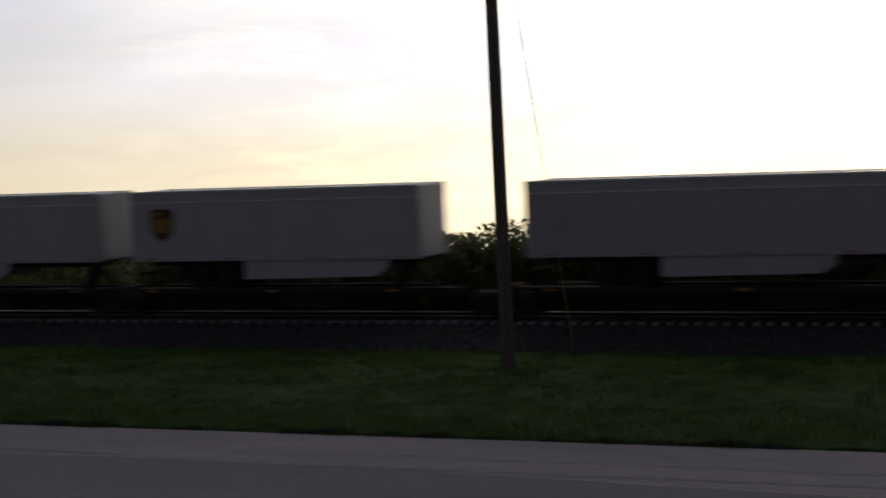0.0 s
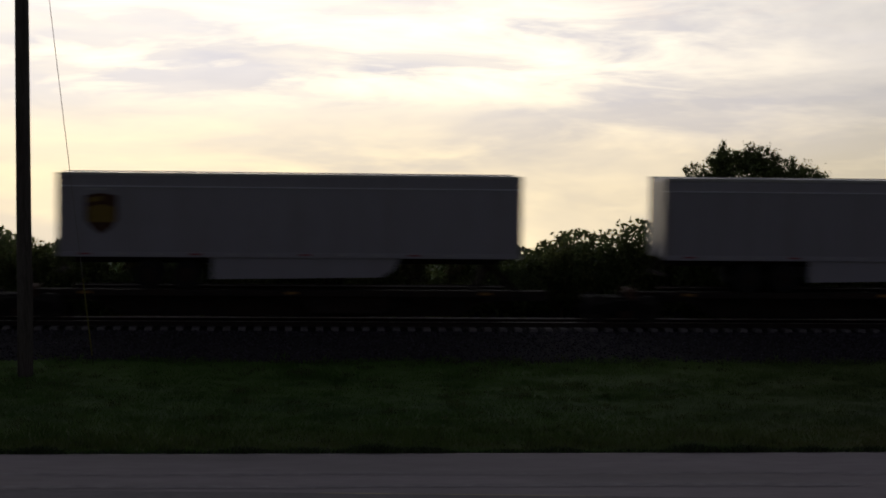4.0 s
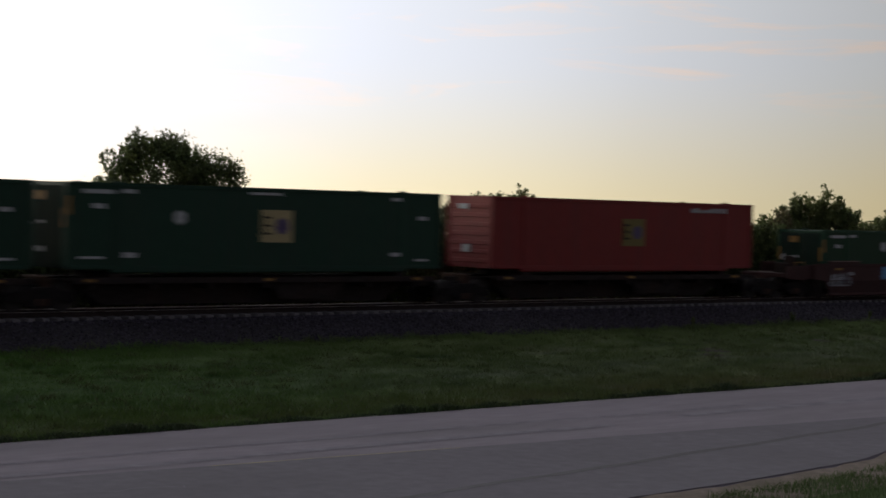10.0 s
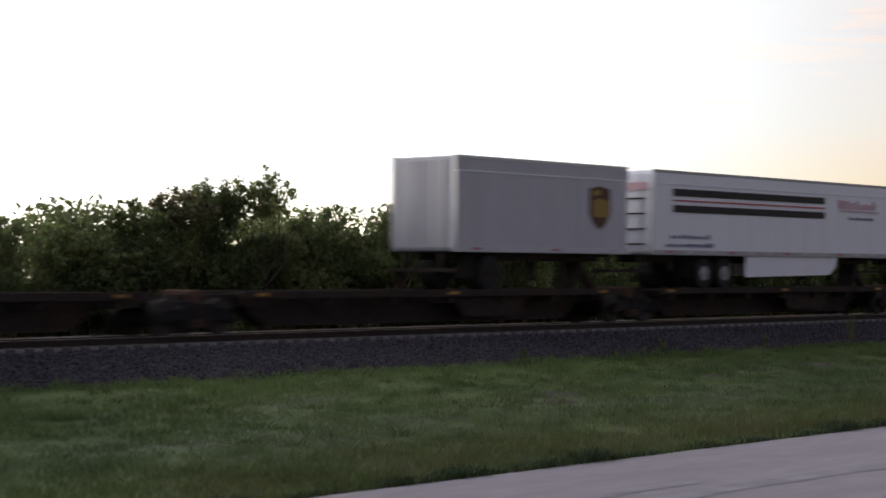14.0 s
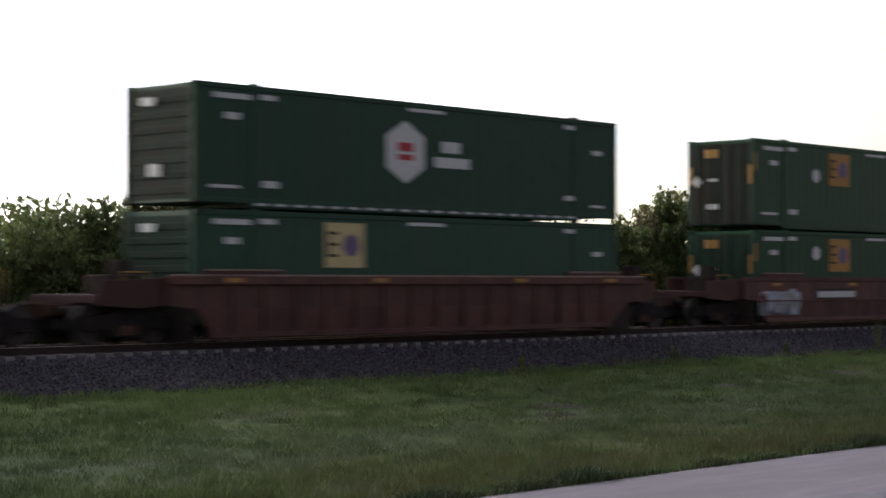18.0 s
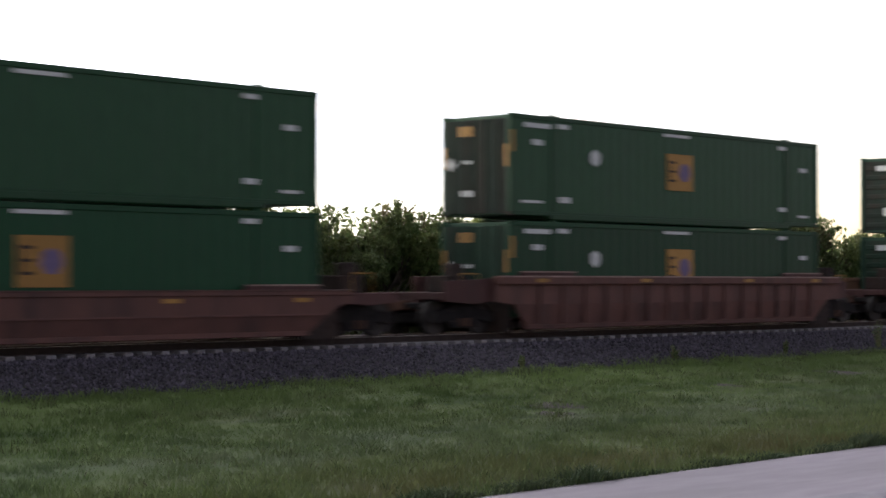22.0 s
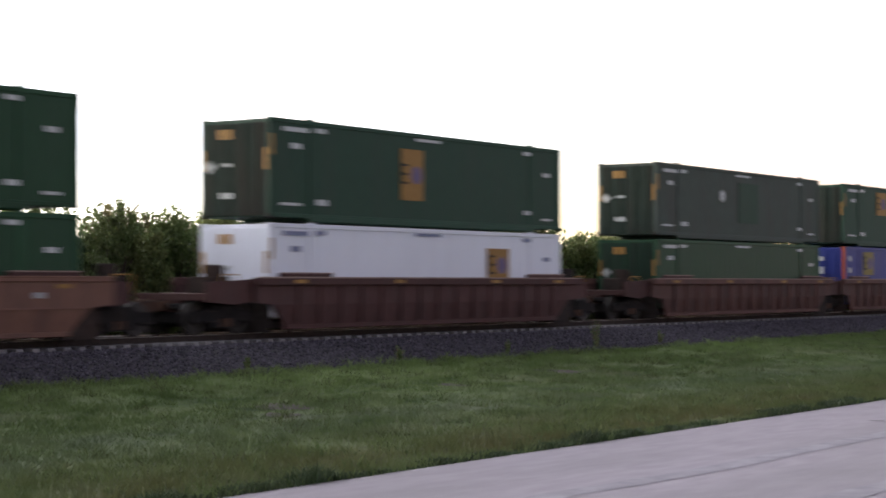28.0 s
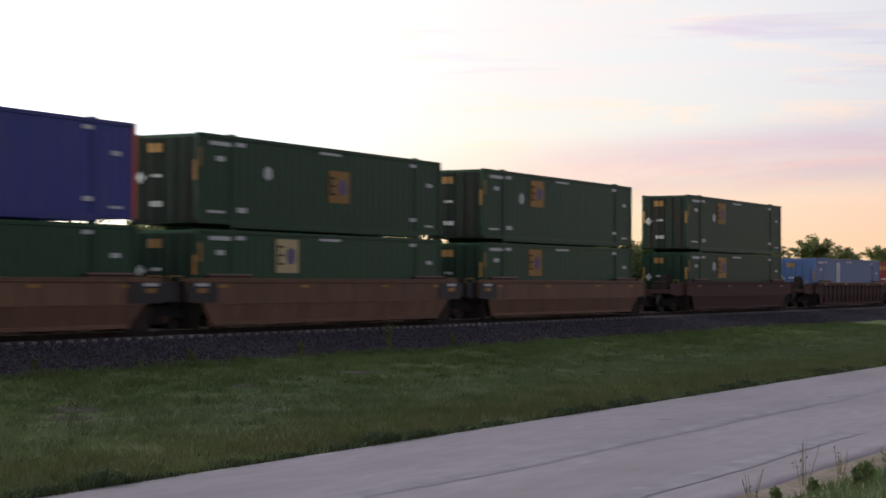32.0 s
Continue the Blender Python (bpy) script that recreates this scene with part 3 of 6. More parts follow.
def plate(key, mat, w, h, parent, place, name="marking", label="", d=0.012):
    """A flat painted patch w by h on the side of a thing, centred at place, facing the road."""
    me = shared("%s_%.2f_%.2f" % (key, w, h), mat, lambda bm: box(bm, -w / 2, w / 2, -d, 0.01, -h / 2, h / 2))
    return put(name, me, parent, place, label)


def end_plate(key, mat, w, h, parent, place, name="marking", label=""):
    me = shared("%s_end_%.2f_%.2f" % (key, w, h), mat, lambda bm: box(bm, -0.012, 0.01, -w / 2, w / 2, -h / 2, h / 2))
    return put(name, me, parent, place, label)


def disc(key, mat, r, parent, place, sides=6, name="marking", label=""):
    def build(bm):
        prism(bm, [(r * math.cos(i * math.tau / sides + math.pi / 2), r * math.sin(i * math.tau / sides + math.pi / 2)) for i in range(sides)], -0.014, 0.01)
    return put(name, shared("%s_%.2f_%d" % (key, r, sides), mat, build), parent, place, label)


# ---- ground, road, track bed ----
def ground_height(x, y):
    """Height of the ground sheet: flat under the road, rising to the track bed, falling away far behind it."""
    if y < 16.45:
        z = -0.05 if y > 2.5 else 0.02
    elif y < 29.5:
        z = -0.02 + (y - 16.45) / 13.05 * 0.75
    elif y < 40:
        z = 0.72
    elif y < 47:
        z = 0.72 + (y - 40) * 0.22
    elif y < 56:
        z = 2.26
    else:
        z = 2.26 - (y - 56) * 0.09
    if 16.6 < y < 30:
        z += 0.05 * noise.noise((x * 0.35, y * 0.45, 0)) + 0.03 * noise.noise((x * 1.3, y * 1.5, 5))
    return z


BARE = ((28.6, 23.5, 0.9, 0.8, 1.0), (27.2, 22.4, 0.5, 0.5, 4.0), (42.6, 25.2, 0.9, 0.7, 2.0), (36.2, 24.4, 0.5, 0.5, 3.0))


def near_edge(x):
    """The near edge of the road, which bellies towards the camera at one end."""
    return np.interp(x, (-14, 6, 11, 21), (3.0, 4.0, 4.6, 7.75))


def build_ground():
    xs = [-3000, -1500, -700, -300, -150, -80] + [-50 + 1.0 * i for i in range(186)] + [150, 190, 260, 400, 700, 1200, 2000, 3000]
    ys = [-900, -300, -100, -40, -10, 0, 2.4, 2.6, 7.6, 12, 16.4, 16.5, 17, 17.5] + [18 + 0.75 * i for i in range(16)] + [30.2, 32, 34, 36, 40, 43, 47, 52, 56, 80, 120, 200, 400, 900, 2000, 4000]
    nx, ny = len(xs), len(ys)
    v = np.array([(x, y, ground_height(x, y)) for y in ys for x in xs])
    i = np.arange(nx - 1)[None, :] + nx * np.arange(ny - 1)[:, None]
    f = np.stack([i, i + 1, i + 1 + nx, i + nx], -1).reshape(-1, 4)
    me = raw_mesh("ground", v, f, M["turf"])
    me.shade_smooth()
    tagged(new("ground", me), "mown green verge and flat land round the railway", "ground", kind="structure")
    # the road: a worn slab with slightly ragged edges
    bm = bmesh.new()
    cols = [-1500, -400, -120] + [-60 + 0.8 * k for k in range(260)] + [220, 500, 1500]
    rows_ = []
    for k, x in enumerate(cols):
        wob = 0.05 * noise.noise((x * 0.8, 0, 3)) + 0.035 * noise.noise((x * 3.1, 7, 1))
        rows_.append([bm.verts.new((x, y, z)) for y, z in ((near_edge(x) + 3 * wob, -0.06), (near_edge(x) + 3 * wob, 0.012), (8.3, 0.03), (12.1, 0.03), (16.1, 0.0), (16.42 + wob, -0.012), (16.42 + wob, -0.06))])
    for a, b in zip(rows_, rows_[1:]):
        for k in range(6):
            bm.faces.new((a[k], b[k], b[k + 1], a[k + 1]))
    road = tagged(new("road", to_mesh("road", bm, M["road"], True)), "worn pale asphalt two-lane road beside the grass verge", "road", kind="structure")

    def seam(points, w, mat="tar"):
        bm = bmesh.new()
        prev = None
        for (x0, y0), (x1, y1) in zip(points, points[1:]):
            d = Vector((x1 - x0, y1 - y0, 0)).normalized()
            nrm = Vector((-d.y, d.x, 0)) * w / 2
            for px, py in ((x0, y0), (x1, y1)):
                zz = 0.039 - max(0, py - 12.1) * 0.0078
                pair = (bm.verts.new((px + nrm.x, py + nrm.y, zz)), bm.verts.new((px - nrm.x, py - nrm.y, zz)))
                if prev:
                    bm.faces.new((prev[0], prev[1], pair[1], pair[0]))
                prev = pair
        put("road_stain" if mat == "stain" else "tar_seam", to_mesh("tar_seam", bm, M[mat]), road)

    rnd = random.Random(4)
    # long soft stains along the lanes, wavering, and thin cracks
    for y, x0, x1, w, seed in ((12.5, 14, 75, 0.2, 1), (9.5, 19, 36, 0.22, 2), (12.0, -30, 12, 0.16, 3), (13.4, -20, 20, 0.1, 6)):
        seam([(x0 + 0.8 * k, y + 0.35 * noise.noise((k * 0.11, seed * 3.3, 0)) + 0.07 * noise.noise((k * 0.7, seed, 2))) for k in range(int((x1 - x0) / 0.8))], w * 2.4, "stain")
    # a dark, wavering rut that slants across the old lane
    seam([(-6 + 0.8 * k, 6.4 + 0.13 * (-6 + 0.8 * k) + 0.14 * noise.noise((k * 0.35, 4, 1)) + 0.05 * noise.noise((k * 1.3, 8, 2))) for k in range(31)], 0.24)
    for k in range(9):
        x, y = rnd.uniform(-25, 60), rnd.uniform(9, 15.5)
        run = [(x, y)]
        for _ in range(7):
            run.append((run[-1][0] + rnd.uniform(0.05, 0.5), run[-1][1] + rnd.uniform(-0.25, 0.3)))
        seam([p for p in run if 8.4 < p[1] < 16], 0.025, "stain")
    # dark patches in the surface
    for x, y, dx, dy in ((36.35, 13.88, 0.1, 0.2), (45.6, 12.9, 0.2, 0.12)):
        bm = bmesh.new()
        bm.faces.new([bm.verts.new((x + dx * rnd.uniform(0.8, 1.1) * math.cos(q * 0.7), y + dy * rnd.uniform(0.8, 1.1) * math.sin(q * 0.7), 0.043 - max(0, y - 12.1) * 0.0078)) for q in range(9)])
        put("tar_patch", to_mesh("tar_patch", bm, M["tar"]), road)
    # an older, darker lane on the near side, with a rest of a yellow line along it
    cols = [-70 + 1.0 * k for k in range(92)]
    v = [(x, y, 0.034) for x in cols for y in (max(near_edge(x) + 0.25, 3.3), 11.12 - 0.078 * x + 0.06 * noise.noise((x * 0.5, 3, 9)))]
    v = [(x, min(max(y, near_edge(x) + 0.3), 12.6), z) for x, y, z in v]
    f = np.array([(2 * k, 2 * k + 2, 2 * k + 3, 2 * k + 1) for k in range(len(cols) - 1)])
    put("old_lane", raw_mesh("old_lane", np.array(v), f, M["old_lane"]), road, label="older darker asphalt lane")
    bm = bmesh.new()
    prev = None
    for k in range(26):
        x = -1.5 + 0.25 * k
        y = 11.1 - 0.078 * x
        w = 0.05 * (0.4 + abs(noise.noise((k * 0.9, 1, 4))))
        pair = (bm.verts.new((x, y - w, 0.038)), bm.verts.new((x, y + w, 0.038)))
        if prev:
            bm.faces.new((prev[0], pair[0], pair[1], prev[1]))
        prev = pair
    put("worn_line", to_mesh("worn_line", bm, M["pale"]), road, label="rest of a yellow painted line")
    # bare patches in the verge
    for x0, y0, rx, ry, seed in BARE:
        bm = bmesh.new()
        mid = bm.verts.new((x0, y0, ground_height(x0, y0) + 0.03))
        ring = []
        for q in range(22):
            a = q * math.tau / 22
            k = 0.8 + 0.5 * noise.noise((math.cos(a) * 1.5, math.sin(a) * 1.5, seed))
            x, y = x0 + rx * k * math.cos(a), y0 + ry * k * math.sin(a)
            ring.append(bm.verts.new((x, y, ground_height(x, y) + 0.012)))
        for a, b in zip(ring, ring[1:] + ring[:1]):
            bm.faces.new((mid, a, b))
        tagged(new("bare_patch", to_mesh("bare_patch", bm, M["soil"], True)), "bare brownish soil patch in the verge", "bare ground", kind="structure")
    # sandy edge on the near side
    v, f = [], []
    for k in range(260):
        x = -60 + 0.6 * k
        w = 0.35 + 0.3 * noise.noise((x * 0.5, 2, 2))
        e = near_edge(x)
        v += [(x, e - 2.1 - 1.5 * abs(w), -0.06), (x, e - 0.9 - abs(w), 0.035), (x, e + 0.15 + 0.25 * noise.noise((x, 1, 1)), 0.04)]
    f = np.array([(3 * k + q, 3 * k + 3 + q, 3 * k + 4 + q, 3 * k + 1 + q) for k in range(259) for q in (0, 1)])
    tagged(new("verge", raw_mesh("verge", np.array(v), f, M["sand"])), "bare sandy strip along the road edge", "verge", kind="structure")
    # ballast bed
    bm = bmesh.new()
    # last rows are added behind the shoulder, so the view under cars stays dark
    prof = ((28.3, 0.58), (29.3, 0.80), (31.6, 1.19), (32.3, 1.21), (36.0, 1.21), (36.6, 1.22), (38.0, 0.95), (43.0, 1.45))
    cols = [-1200, -500, -150] + [-60 + 2.0 * k for k in range(100)] + [180, 260, 500, 1200]
    rows_ = [[bm.verts.new((x, y + (0.12 * noise.noise((x * 0.4, 4, 4)) if j in (0, 1) else 0), z)) for j, (y, z) in enumerate(prof)] for x in cols]
    for a, b in zip(rows_, rows_[1:]):
        for k in range(len(prof) - 1):
            bm.faces.new((a[k], b[k], b[k + 1], a[k + 1]))
    tagged(new("track_bed", to_mesh("track_bed", bm, M["gravel"], True)), "dark grey crushed-stone ballast shoulder under the rails", "track bed", kind="structure")


build_ground()


def build_stones():
    rng = np.random.default_rng(3)
    n = 70000
    x = np.concatenate([rng.uniform(-40, 20, n // 4), rng.uniform(15, 120, n - n // 4)])
    y = rng.uniform(28.6, 32.7, n)
    z = np.interp(y, (28.3, 29.3, 31.6, 32.3, 33), (0.58, 0.80, 1.19, 1.21, 1.21))
    r = rng.uniform(0.022, 0.055, n)
    octa = np.array([(1, 0, 0), (0, 1, 0), (-1, 0, 0), (0, -1, 0), (0, 0, 1), (0, 0, -0.7)], float)
    v = octa[None] * (r[:, None, None] * rng.uniform(0.6, 1.3, (n, 6, 1)))
    a = rng.uniform(0, math.tau, n)
    c, s = np.cos(a)[:, None], np.sin(a)[:, None]
    v = np.stack([v[..., 0] * c - v[..., 1] * s, v[..., 0] * s + v[..., 1] * c, v[..., 2]], -1) + np.stack([x, y, z + 0.01], -1)[:, None]
    tri = np.array([(0, 1, 4), (1, 2, 4), (2, 3, 4), (3, 0, 4), (1, 0, 5), (2, 1, 5), (3, 2, 5), (0, 3, 5)])
    f = (tri[None] + 6 * np.arange(n)[:, None, None]).reshape(-1, 3)
    tagged(new("ballast_stones", raw_mesh("ballast_stones", v.reshape(-1, 3), f, M["stone"])), "loose dark crushed ballast stones beside the track", "ballast", kind="stuff")


build_stones()


def blades(name, x, y, z, height, width, mat, label, seed, category="grass"):
    """Many bent blades, each of three triangles."""
    rng = np.random.default_rng(seed)
    n = len(x)
    a = rng.uniform(0, math.tau, n)
    lean = rng.uniform(0.2, 1.1, n) * height
    la = rng.uniform(0, math.tau, n)
    dx, dy = np.cos(a) * width / 2, np.sin(a) * width / 2
    bx, by = np.cos(la) * lean, np.sin(la) * lean
    base = np.stack([x, y, z], -1)
    up = np.stack([0 * x, 0 * x, height], -1)
    side, bend = np.stack([dx, dy, 0 * x], -1), np.stack([bx, by, 0 * x], -1)
    v = np.stack([base - side, base + side, base + up * 0.6 + bend * 0.35 + side * 0.7, base + up * 0.6 + bend * 0.35 - side * 0.7, base + up + bend], 1).reshape(-1, 3)
    o = 5 * np.arange(n)[:, None, None]
    f = (np.array([(0, 1, 2), (0, 2, 3), (3, 2, 4)])[None] + o).reshape(-1, 3)
    return tagged(new(name, raw_mesh(name, v, f, mat)), label, category, kind="stuff")


def field(x, y, k=1.0, seed=0.0):
    """Smooth patchiness from 0 to 1."""
    s = (np.sin(x * 0.9 * k + 1.3 * np.sin(y * 0.7 * k + seed)) + np.sin(y * 1.7 * k + 2.1 * np.sin(x * 0.37 * k + seed)) + np.sin((x + y) * 2.3 * k + seed)) / 3
    return 0.5 + 0.5 * s


def build_grass():
    rng = np.random.default_rng(8)
    for name, n, xr, mat, label, seed, hs in (
            ("verge_grass", 420000, (-32, 105), GRASS, "rough green grass with uneven tufts on the verge", 1, 1.0),
            ("dry_grass", 7000, (-32, 105), GRASS_DRY, "pale seeding grass stems among the green verge", 2, 1.15)):
        u = rng.uniform(0, 1, n)
        x = xr[0] + (xr[1] - xr[0]) * u ** 1.15
        y = rng.uniform(16.35, 28.95 + 0.25 * np.sin(x * 0.8), n)
        patch = field(x, y, 1.0, seed) * 0.5 + field(x, y, 3.1, seed + 2) * 0.5
        tuft = np.clip(field(x, y, 5.3, seed + 5) * 0.6 + field(x, y, 8.9, seed + 9) * 0.6 - 0.25, 0, 1)
        keep = rng.uniform(0, 1, n) < (0.55 + 0.3 * patch + 0.3 * tuft)
        if seed == 2:
            keep &= field(x, y * 1.6, 0.45, 4.0) + 0.3 * (np.abs(y - 18.2) < 1.4) > 0.58
        for bx, by, rx, ry, _ in BARE:
            keep &= ((x - bx) / rx) ** 2 + ((y - by) / ry) ** 2 > rng.uniform(-0.25, 1.0, n)
        x, y, patch, tuft = x[keep], y[keep], patch[keep], tuft[keep]
        z = np.interp(y, (16.3, 16.45, 29.5, 30.3), (-0.04, -0.02, 0.73, 0.86)) - 0.02
        tall = np.interp(y, (16.4, 17.4, 19.5, 22.5, 27.5, 28.8), (1.7, 2.0, 1.5, 0.9, 1.0, 1.4))
        h = (0.04 + 0.07 * patch * rng.uniform(0.4, 1.3, len(x)) + 0.08 * tuft ** 1.5 * rng.uniform(0.3, 1.2, len(x))) * hs * tall
        blades(name, x, y, z, h, rng.uniform(0.014, 0.03, len(x)), mat, label, seed)
    # the ragged, taller edge beside the road, its shade put into the blade colour
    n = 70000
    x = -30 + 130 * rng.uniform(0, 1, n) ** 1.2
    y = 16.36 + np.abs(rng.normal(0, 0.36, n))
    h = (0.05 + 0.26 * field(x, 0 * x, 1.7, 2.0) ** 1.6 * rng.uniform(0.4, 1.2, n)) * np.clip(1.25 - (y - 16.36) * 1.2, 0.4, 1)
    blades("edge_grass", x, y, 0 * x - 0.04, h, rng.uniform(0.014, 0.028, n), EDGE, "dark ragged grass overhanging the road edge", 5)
    # taller tufts: along the ballast and scattered
    for n, k, mat, label, seed, spread in ((64000, 1500, TUFT, "taller dark grass tufts on the verge and at the ballast edge", 3, 0.2), (60000, 1300, GRASS, "rounded pale grass tussocks on the verge", 6, 0.26)):
        cx = -30 + 125 * rng.uniform(0, 1, k) ** 1.1
        cy = np.where(rng.uniform(0, 1, k) < 0.14, rng.uniform(28.3, 29.2, k), rng.uniform(16.8, 28.5, k))
        big = rng.uniform(0.6, 1.35, k)
        i = rng.integers(0, k, n)
        dx, dy = rng.normal(0, spread, n), rng.normal(0, spread * 0.8, n)
        x, y = cx[i] + dx * big[i], cy[i] + dy * big[i]
        z = np.interp(y, (16.3, 16.45, 29.5, 30.6), (-0.04, -0.02, 0.73, 0.93)) - 0.03
        tall = np.where(y > 28, 0.26, np.where(y < 18.6, 0.28, 0.22)) * np.exp(-(dx ** 2 + dy ** 2) / (2.2 * spread ** 2))
        keep = y < 29.6
        blades("grass_tufts", x[keep], y[keep], z[keep], (rng.uniform(0.45, 1.0, n) * tall * big[i])[keep] + 0.03, rng.uniform(0.014, 0.03, n)[keep], mat, label, seed, "grass")
    # near side of the road
    n = 26000
    x = rng.uniform(4, 42, n)
    y = near_edge(x) - 0.6 - np.abs(rng.normal(0, 1.3, n))
    keep = field(x, y, 1.2, 7.0) > 0.3
    blades("near_verge_grass", x[keep], y[keep], 0.0 * x[keep] + 0.02, rng.uniform(0.05, 0.2, n)[keep], rng.uniform(0.01, 0.02, n)[keep], WEED, "rough green grass on the sandy near road edge", 4)


build_grass()


def build_track():
    track = tagged(new("railway_track"), "straight single railway track with pale concrete ties", "railway track", kind="structure")
    for y in (TRACK - 0.7175, TRACK + 0.7175):
        bm = bmesh.new()
        box(bm, -1000, 1100, y - 0.07, y + 0.07, RAIL - 0.172, RAIL - 0.15)
        box(bm, -1000, 1100, y - 0.012, y + 0.012, RAIL - 0.15, RAIL - 0.04)
        box(bm, -1000, 1100, y - 0.036, y + 0.036, RAIL - 0.04, RAIL - 0.006)
        rail = part("rail", bm, M["rail"], track, "rusty steel rail")
        bm = bmesh.new()
        box(bm, -1000, 1100, y - 0.039, y + 0.034, RAIL - 0.03 if y > TRACK else RAIL - 0.006, RAIL)
        part("rail_head", bm, M["shine"], rail, "polished running surface")

    def tie(bm):
        box(bm, -0.125, 0.125, -1.3, 1.3, -0.2, 0.0, 0.02)
    me = shared("tie", M["tie"], tie)
    for k in range(300):
        put("tie", me, track, (-38 + 0.52 * k, TRACK, RAIL - 0.165))
    v, f = [], []
    cube = np.array([(sx * 0.125, sy * 1.3, sz) for sx in (-1, 1) for sy in (-1, 1) for sz in (-0.2, 0)])
    quads = np.array([(0, 1, 3, 2), (4, 6, 7, 5), (0, 4, 5, 1), (2, 3, 7, 6), (1, 5, 7, 3)])
    for k, x in enumerate([-38 - 0.52 * (i + 1) for i in range(120)] + [118 + 0.52 * i for i in range(420)]):
        v.append(cube + (x, TRACK, RAIL - 0.165))
        f.append(quads + 8 * k)
    tagged(put("far_ties", raw_mesh("far_ties", np.concatenate(v), np.concatenate(f), M["tie"]), track), "distant run of concrete ties", kind="stuff")


build_track()


# ---- trees and weeds ----
def crown_mesh(name, seed, clumps, leaves, mat, flat=1.0, fine=1.0):
    """A crown about 1 m in radius: clumps of small leaves round an uneven shell, with gaps between."""
    rng = np.random.default_rng(seed)
    d = rng.normal(0, 1, (clumps, 3))
    d /= np.linalg.norm(d, axis=1)[:, None]
    lobes = rng.normal(0, 1, (7, 3))
    lobes /= np.linalg.norm(lobes, axis=1)[:, None]
    out = 0.62 + 0.38 * np.clip((d @ lobes.T).max(1), 0, 1) ** 3
    r = out * rng.uniform(0.35, 1.0, clumps) ** 0.45
    c = d * r[:, None] * (1, 1, flat)
    i = np.repeat(np.arange(clumps), leaves)
    n = len(i)
    p = c[i] + rng.normal(0, 0.075, (n, 3))
    t = rng.normal(0, 1, (n, 3))
    t /= np.linalg.norm(t, axis=1)[:, None]
    w = np.cross(t, rng.normal(0, 1, (n, 3)))
    w /= np.linalg.norm(w, axis=1)[:, None]
    size = rng.uniform(0.042, 0.1, n)[:, None] * fine
    # shoots that stand out of the crown, mostly upwards
    q = rng.normal(0, 1, (46, 3)) + (0, 0, 0.9)
    q /= np.linalg.norm(q, axis=1)[:, None]
    run = rng.uniform(0.65, 1.0, 46)[:, None, None] + np.linspace(0, 1, 11)[None, :, None] * rng.uniform(0.15, 0.5, 46)[:, None, None]
    sp = (q[:, None, :] * (1, 1, flat) * run * 0.9 + rng.normal(0, 0.03, (46, 11, 3))).reshape(-1, 3)
    st = rng.normal(0, 1, sp.shape) + (0, 0, 0.8)
    st /= np.linalg.norm(st, axis=1)[:, None]
    sw = np.cross(st, rng.normal(0, 1, sp.shape))
    sw /= np.linalg.norm(sw, axis=1)[:, None]
    p, t, w = np.concatenate([p, sp]), np.concatenate([t, st]), np.concatenate([w, sw])
    size = np.concatenate([size, rng.uniform(0.03, 0.06, len(sp))[:, None] * fine])
    v = np.stack([p - t * size, p + w * size * 0.5, p + t * size, p - w * size * 0.5], 1).reshape(-1, 3)
    return raw_mesh(name, v, np.arange(len(v)).reshape(-1, 4), mat)


CROWNS = [crown_mesh("crown", 20 + k, 260, 13, LEAF if k % 3 else LEAF_PALE, 0.95) for k in range(6)]



def shoot_mesh(name, seed, mat, shoots=26, fine=1.0):
    """A loose top about 1 m in radius: upright leafy shoots that fan out of one stem, with sky between them."""
    rng = np.random.default_rng(seed)
    a = rng.uniform(0, math.tau, shoots)
    spread = rng.uniform(0, 1, shoots) ** 0.7
    tip = np.stack([np.cos(a) * spread * 0.95, np.sin(a) * spread * 0.95, rng.uniform(0.25, 1.0, shoots) * (1.05 - 0.55 * spread ** 2)], -1)
    root = np.stack([tip[:, 0] * 0.3, tip[:, 1] * 0.3, np.full(shoots, -0.75)], -1)
    along = rng.uniform(0.2, 1.0, (shoots, 9)) ** 0.7
    along[:, 0] = 1.0
    c = root[:, None] + (tip - root)[:, None] * along[..., None]
    c = c + rng.normal(0, 1, c.shape) * (0.17 * (1.12 - along))[..., None]
    c = c.reshape(-1, 3)
    n = 17
    p = np.repeat(c, n, 0) + rng.normal(0, 1, (len(c) * n, 3)) * (0.07, 0.07, 0.055)
    t = rng.normal(0, 1, p.shape) + (0, 0, 0.3)
    t /= np.linalg.norm(t, axis=1)[:, None]
    w = np.cross(t, rng.normal(0, 1, p.shape))
    w /= np.linalg.norm(w, axis=1)[:, None]
    size = rng.uniform(0.035, 0.085, len(p))[:, None] * fine
    v = np.stack([p - t * size, p + w * size * 0.5, p + t * size, p - w * size * 0.5], 1).reshape(-1, 3)
    # the bare twigs inside
    g = np.stack([-tip[:, 1], tip[:, 0], 0 * a], -1)
    g = g / (np.linalg.norm(g, axis=1)[:, None] + 1e-6) * 0.012
    tw = np.stack([root - g, root + g, tip + g * 0.3, tip - g * 0.3], 1).reshape(-1, 3)
    v = np.concatenate([v, tw])
    return raw_mesh(name, v, np.arange(len(v)).reshape(-1, 4), mat)


